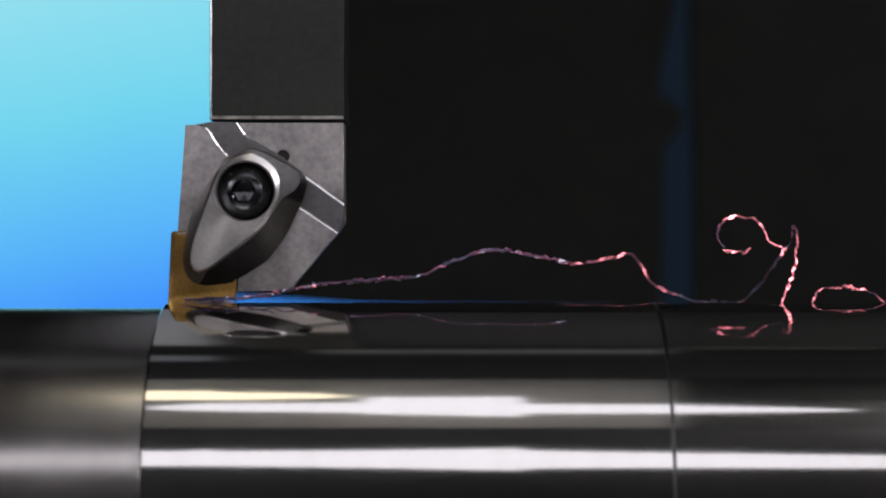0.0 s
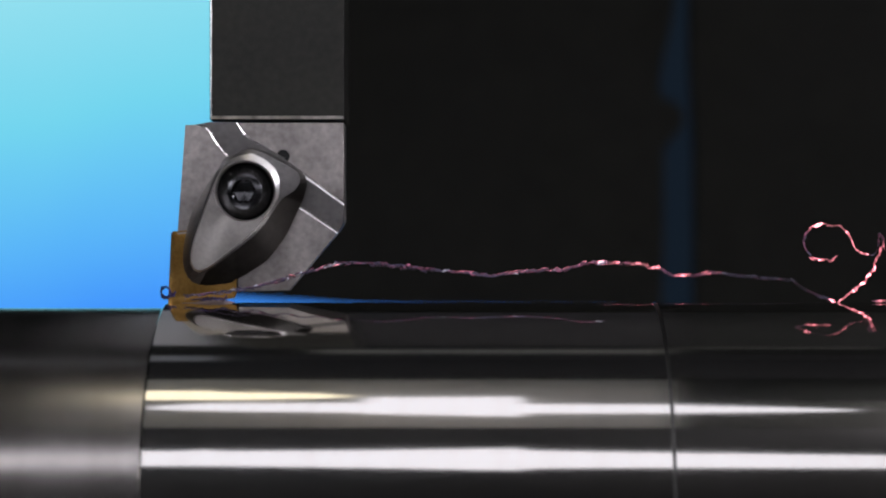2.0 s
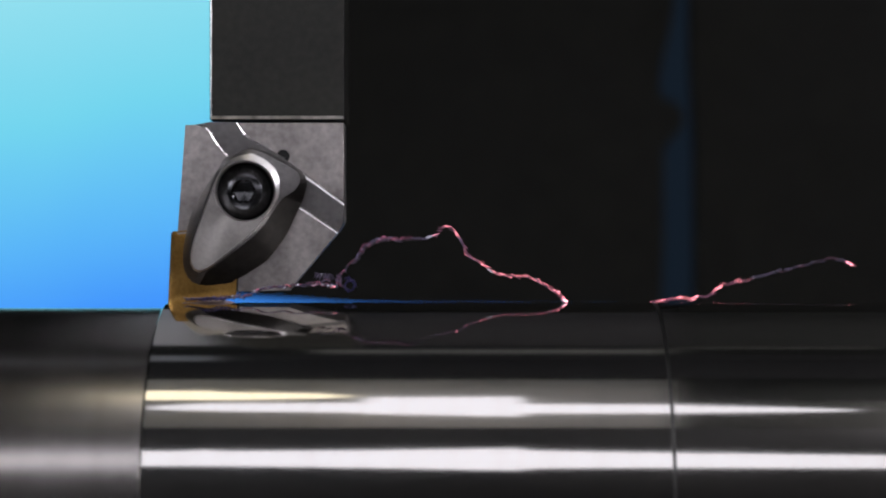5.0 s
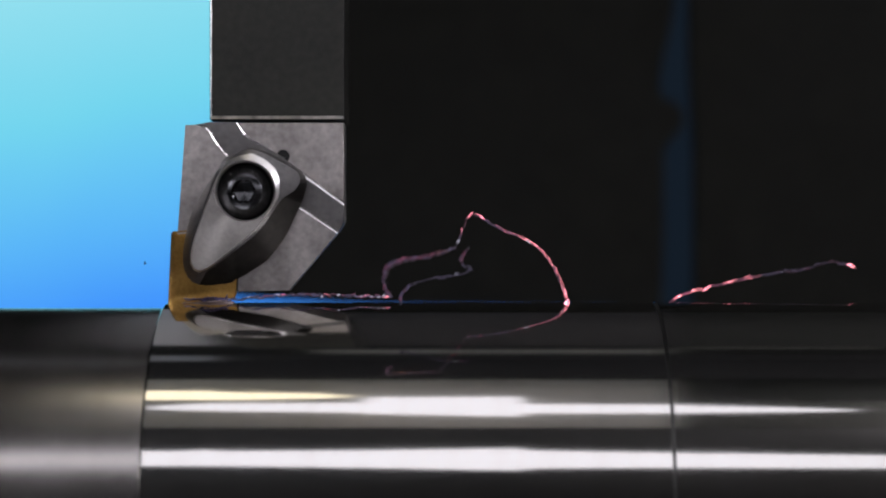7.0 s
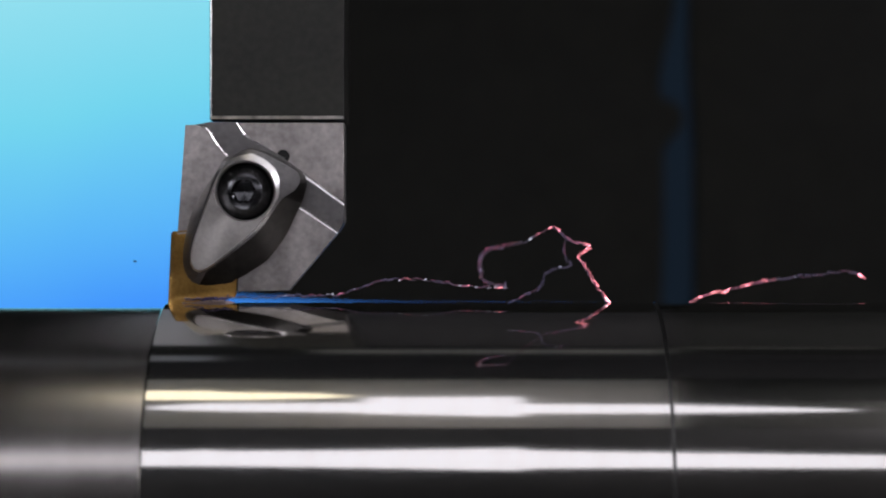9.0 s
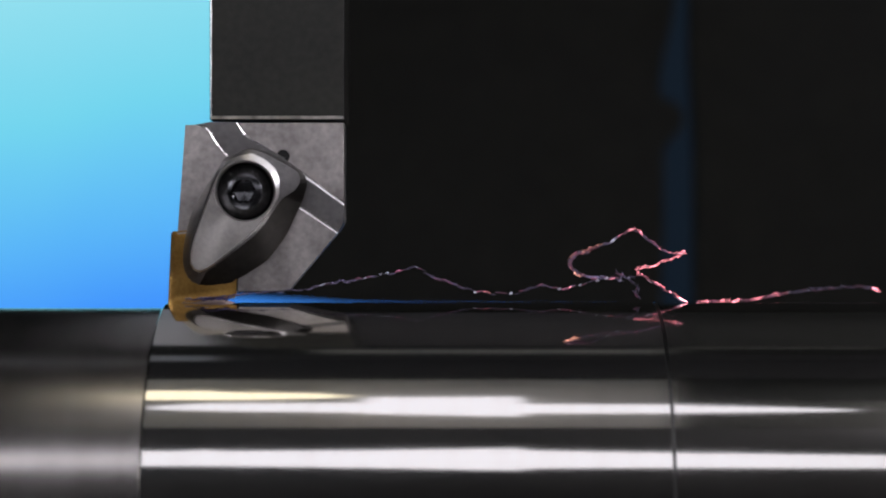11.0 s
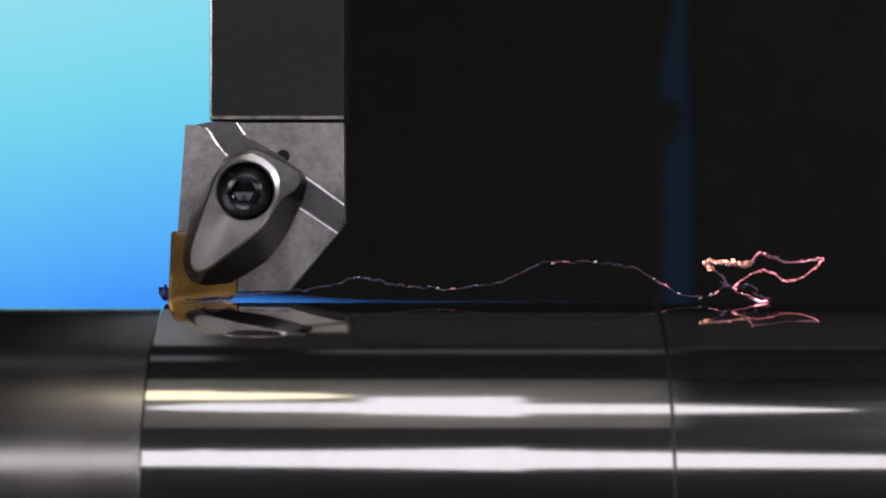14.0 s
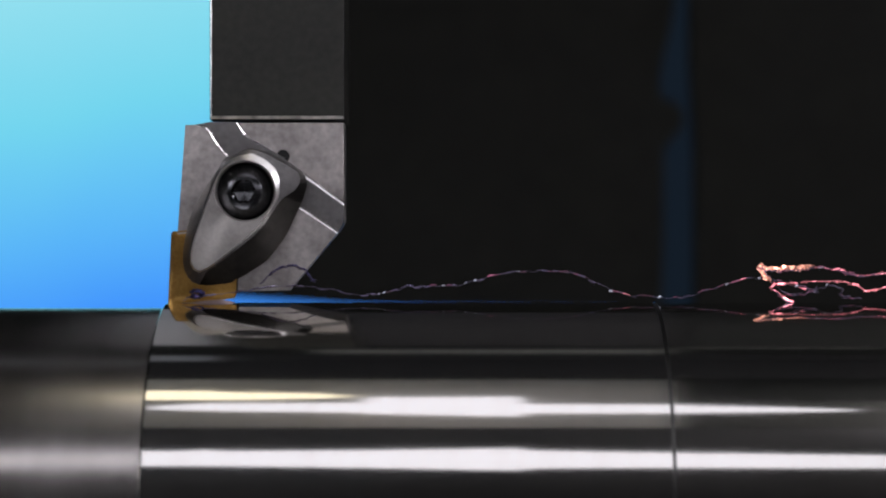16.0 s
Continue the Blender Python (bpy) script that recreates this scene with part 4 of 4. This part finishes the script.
    c = row(11, 1325, 443, 1290, 445, 1270, 415, 1282, 392, 1300, 383, 1335, 388, 1352, 405, 1365, 430, 1395, 435, 1405, 400, 1412, 422)
    moves = ((0, 0, 0), (0.5, 38, 2), (1, 77, 5), (1.5, 116, 10), (2, 153, 14), (2.5, 192, 20), (3, 232, 27), (3.5, 270, 33), (4, 310, 38), (6, 460, 60), (16, 1200, 60))
    follow(hook, [(t, [p + Vector((dx, dy, 0)) for p in c]) for t, dx, dy in moves], lean(-0.0045), 0.0020, 4)
    s = [(0.0, row(3, 1412, 422, 1403, 480, 1384, 535)), (0.5, row(3, 1452, 425, 1440, 480, 1415, 535)), (1.0, row(3, 1490, 428, 1475, 480, 1443, 535)),
         (1.5, row(3, 1527, 432, 1508, 480, 1468, 535)), (2.0, row(3, 1560, 438, 1535, 490, 1484, 535)), (2.5, row(3, 1592, 450, 1550, 500, 1508, 535)),
         (3.0, row(3, 1622, 455, 1580, 490, 1537, 533)), (3.5, row(3, 1652, 460, 1610, 490, 1562, 532)), (4.0, row(3, 1690, 465, 1650, 490, 1600, 533)), (16.0, row(3, 2560, 465, 2520, 490, 2470, 533))]
    follow(stem, s, lean(-0.0045), 0.0004, 5)
    a = [(0.0, row(5, 1440, 535, 1450, 515, 1490, 509, 1530, 515, 1562, 533)), (0.5, row(5, 1458, 535, 1475, 517, 1500, 511, 1540, 518, 1568, 533)),
         (1.0, row(5, 1480, 534, 1500, 523, 1525, 521, 1560, 527, 1590, 535)), (1.5, row(5, 1500, 535, 1530, 532, 1560, 530, 1590, 531, 1620, 535)),
         (2.0, row(5, 1550, 535, 1580, 532, 1610, 530, 1640, 531, 1670, 535)), (4.0, row(5, 1700, 535, 1730, 532, 1760, 530, 1790, 531, 1820, 535)), (16.0, row(5, 2500, 535, 2530, 532, 2560, 530, 2590, 531, 2620, 535))]
    follow(arc, a, lean(-0.0030), 0.0003, 6)
    i = []
    i.append((0.0, row(8, 350, 530, 380, 529, 420, 528, 450, 526, 480, 524)))
    i.append((2.0, row(8, 350, 522, 380, 518, 420, 514, 450, 508, 500, 498)))
    i.append((3.0, row(8, 370, 524, 400, 518, 430, 505, 480, 500, 530, 490)))
    i.append((4.0, row(8, 430, 512, 460, 500, 500, 487, 540, 482, 560, 497, 590, 492)))
    i.append((6.5, row(8, 765, 465, 778, 485, 760, 482, 715, 500, 680, 510, 658, 518, 655, 534)))
    i.append((7.0, row(8, 828, 440, 815, 462, 832, 478, 800, 488, 770, 492, 730, 503, 712, 520, 710, 534)))
    i.append((7.5, row(8, 868, 420, 860, 450, 880, 465, 855, 483, 830, 478, 800, 492, 770, 515, 760, 534)))
    i.append((8.0, row(8, 905, 430, 908, 455, 930, 450, 935, 465, 905, 478, 870, 487, 840, 510, 812, 534)))
    i.append((8.5, row(8, 950, 420, 955, 450, 950, 478, 970, 460, 940, 475, 908, 500, 895, 518, 855, 530)))
    i.append((9.0, row(8, 1000, 425, 998, 450, 1010, 470, 985, 475, 965, 485, 958, 505, 940, 518, 905, 534)))
    i.append((11.5, row(8, 1110, 490, 1130, 500, 1150, 495, 1170, 505, 1160, 515, 1180, 525)))
    i.append((14.0, row(8, 1275, 500, 1300, 512, 1325, 505, 1345, 515, 1330, 522, 1360, 528)))
    i.append((16.0, row(8, 1400, 500, 1440, 515, 1470, 505, 1500, 515, 1480, 525, 1520, 528)))
    follow(inner, i, inner_depth, 0.0010, 7)
    j = []
    j.append((0.0, row(6, 345, 531, 400, 529)))
    j.append((14.0, row(6, 350, 531, 410, 528)))
    j.append((14.5, row(6, 400, 527, 440, 521, 480, 518, 520, 516)))
    j.append((14.8, row(6, 420, 520, 450, 508, 480, 503, 500, 505)))
    j.append((15.0, row(6, 425, 513, 450, 500, 475, 496, 498, 498, 506, 503)))
    j.append((15.5, row(6, 430, 492, 450, 479, 480, 474, 503, 478, 508, 486)))
    j.append((16.0, row(6, 466, 500, 485, 478, 515, 470, 540, 478, 556, 498)))
    follow(loop, j, lean(-0.0050), 0.0008, 8)
    walk(curl_a, [(t, pose(*at(u, v, d), 0, turn, 0)) for t, u, v, d, turn in (
        (0.0, 312, 522, 0.0025, 0), (0.5, 303, 524, 0.0015, 20), (0.8, 291, 517, -0.001, 40), (1.0, 278, 494, -0.0015, 60), (1.3, 284, 490, -0.0015, 100),
        (1.5, 280, 486, -0.002, 130), (1.8, 283, 516, -0.002, 190), (2.0, 292, 524, -0.002, 230), (2.3, 320, 520, -0.002, 280), (3.0, 390, 515, -0.003, 340),
        (4.0, 470, 505, -0.0045, 400), (4.6, 560, 512, -0.004, 440), (5.2, 650, 500, 0.010, 480), (5.8, 680, 515, 0.030, 520), (6.3, 690, 560, 0.046, 560),
        (7.5, 690, 1600, 0.048, 620), (9.0, 690, 6640, 0.048, 660), (16.0, 690, 6640, 0.048, 660))])
    walk(speck, [(t, pose(*at(u, v, d), 0, 40 * t, 0)) for t, u, v, d in (
        (0.0, 330, 512, 0.0030), (5.0, 322, 505, 0.0030), (5.8, 300, 490, 0.0110), (6.3, 274, 472, 0.0120), (7.0, 257, 466, 0.0120), (8.0, 250, 465, 0.0120), (9.0, 239, 463, 0.0120), (9.6, 228, 470, 0.0200),
        (11.0, 205, 560, 0.0460), (13.0, 190, 6650, 0.0500), (16.0, 190, 6650, 0.0500))])
    walk(curl_b, [(t, pose(*at(u, v, d), 70, turn, 0)) for t, u, v, d, turn in (
        (0.0, 318, 515, 0.0025, 0), (13.5, 308, 524, 0.002, 40), (13.8, 298, 526, 0.000, 60), (14.0, 290, 516, -0.0012, 80), (14.3, 284, 500, -0.0015, 120), (14.5, 288, 488, -0.0018, 150),
        (14.8, 278, 490, -0.002, 210), (15.0, 285, 505, -0.002, 250), (15.3, 305, 520, -0.002, 300), (16.0, 345, 520, -0.003, 360))])


motions()
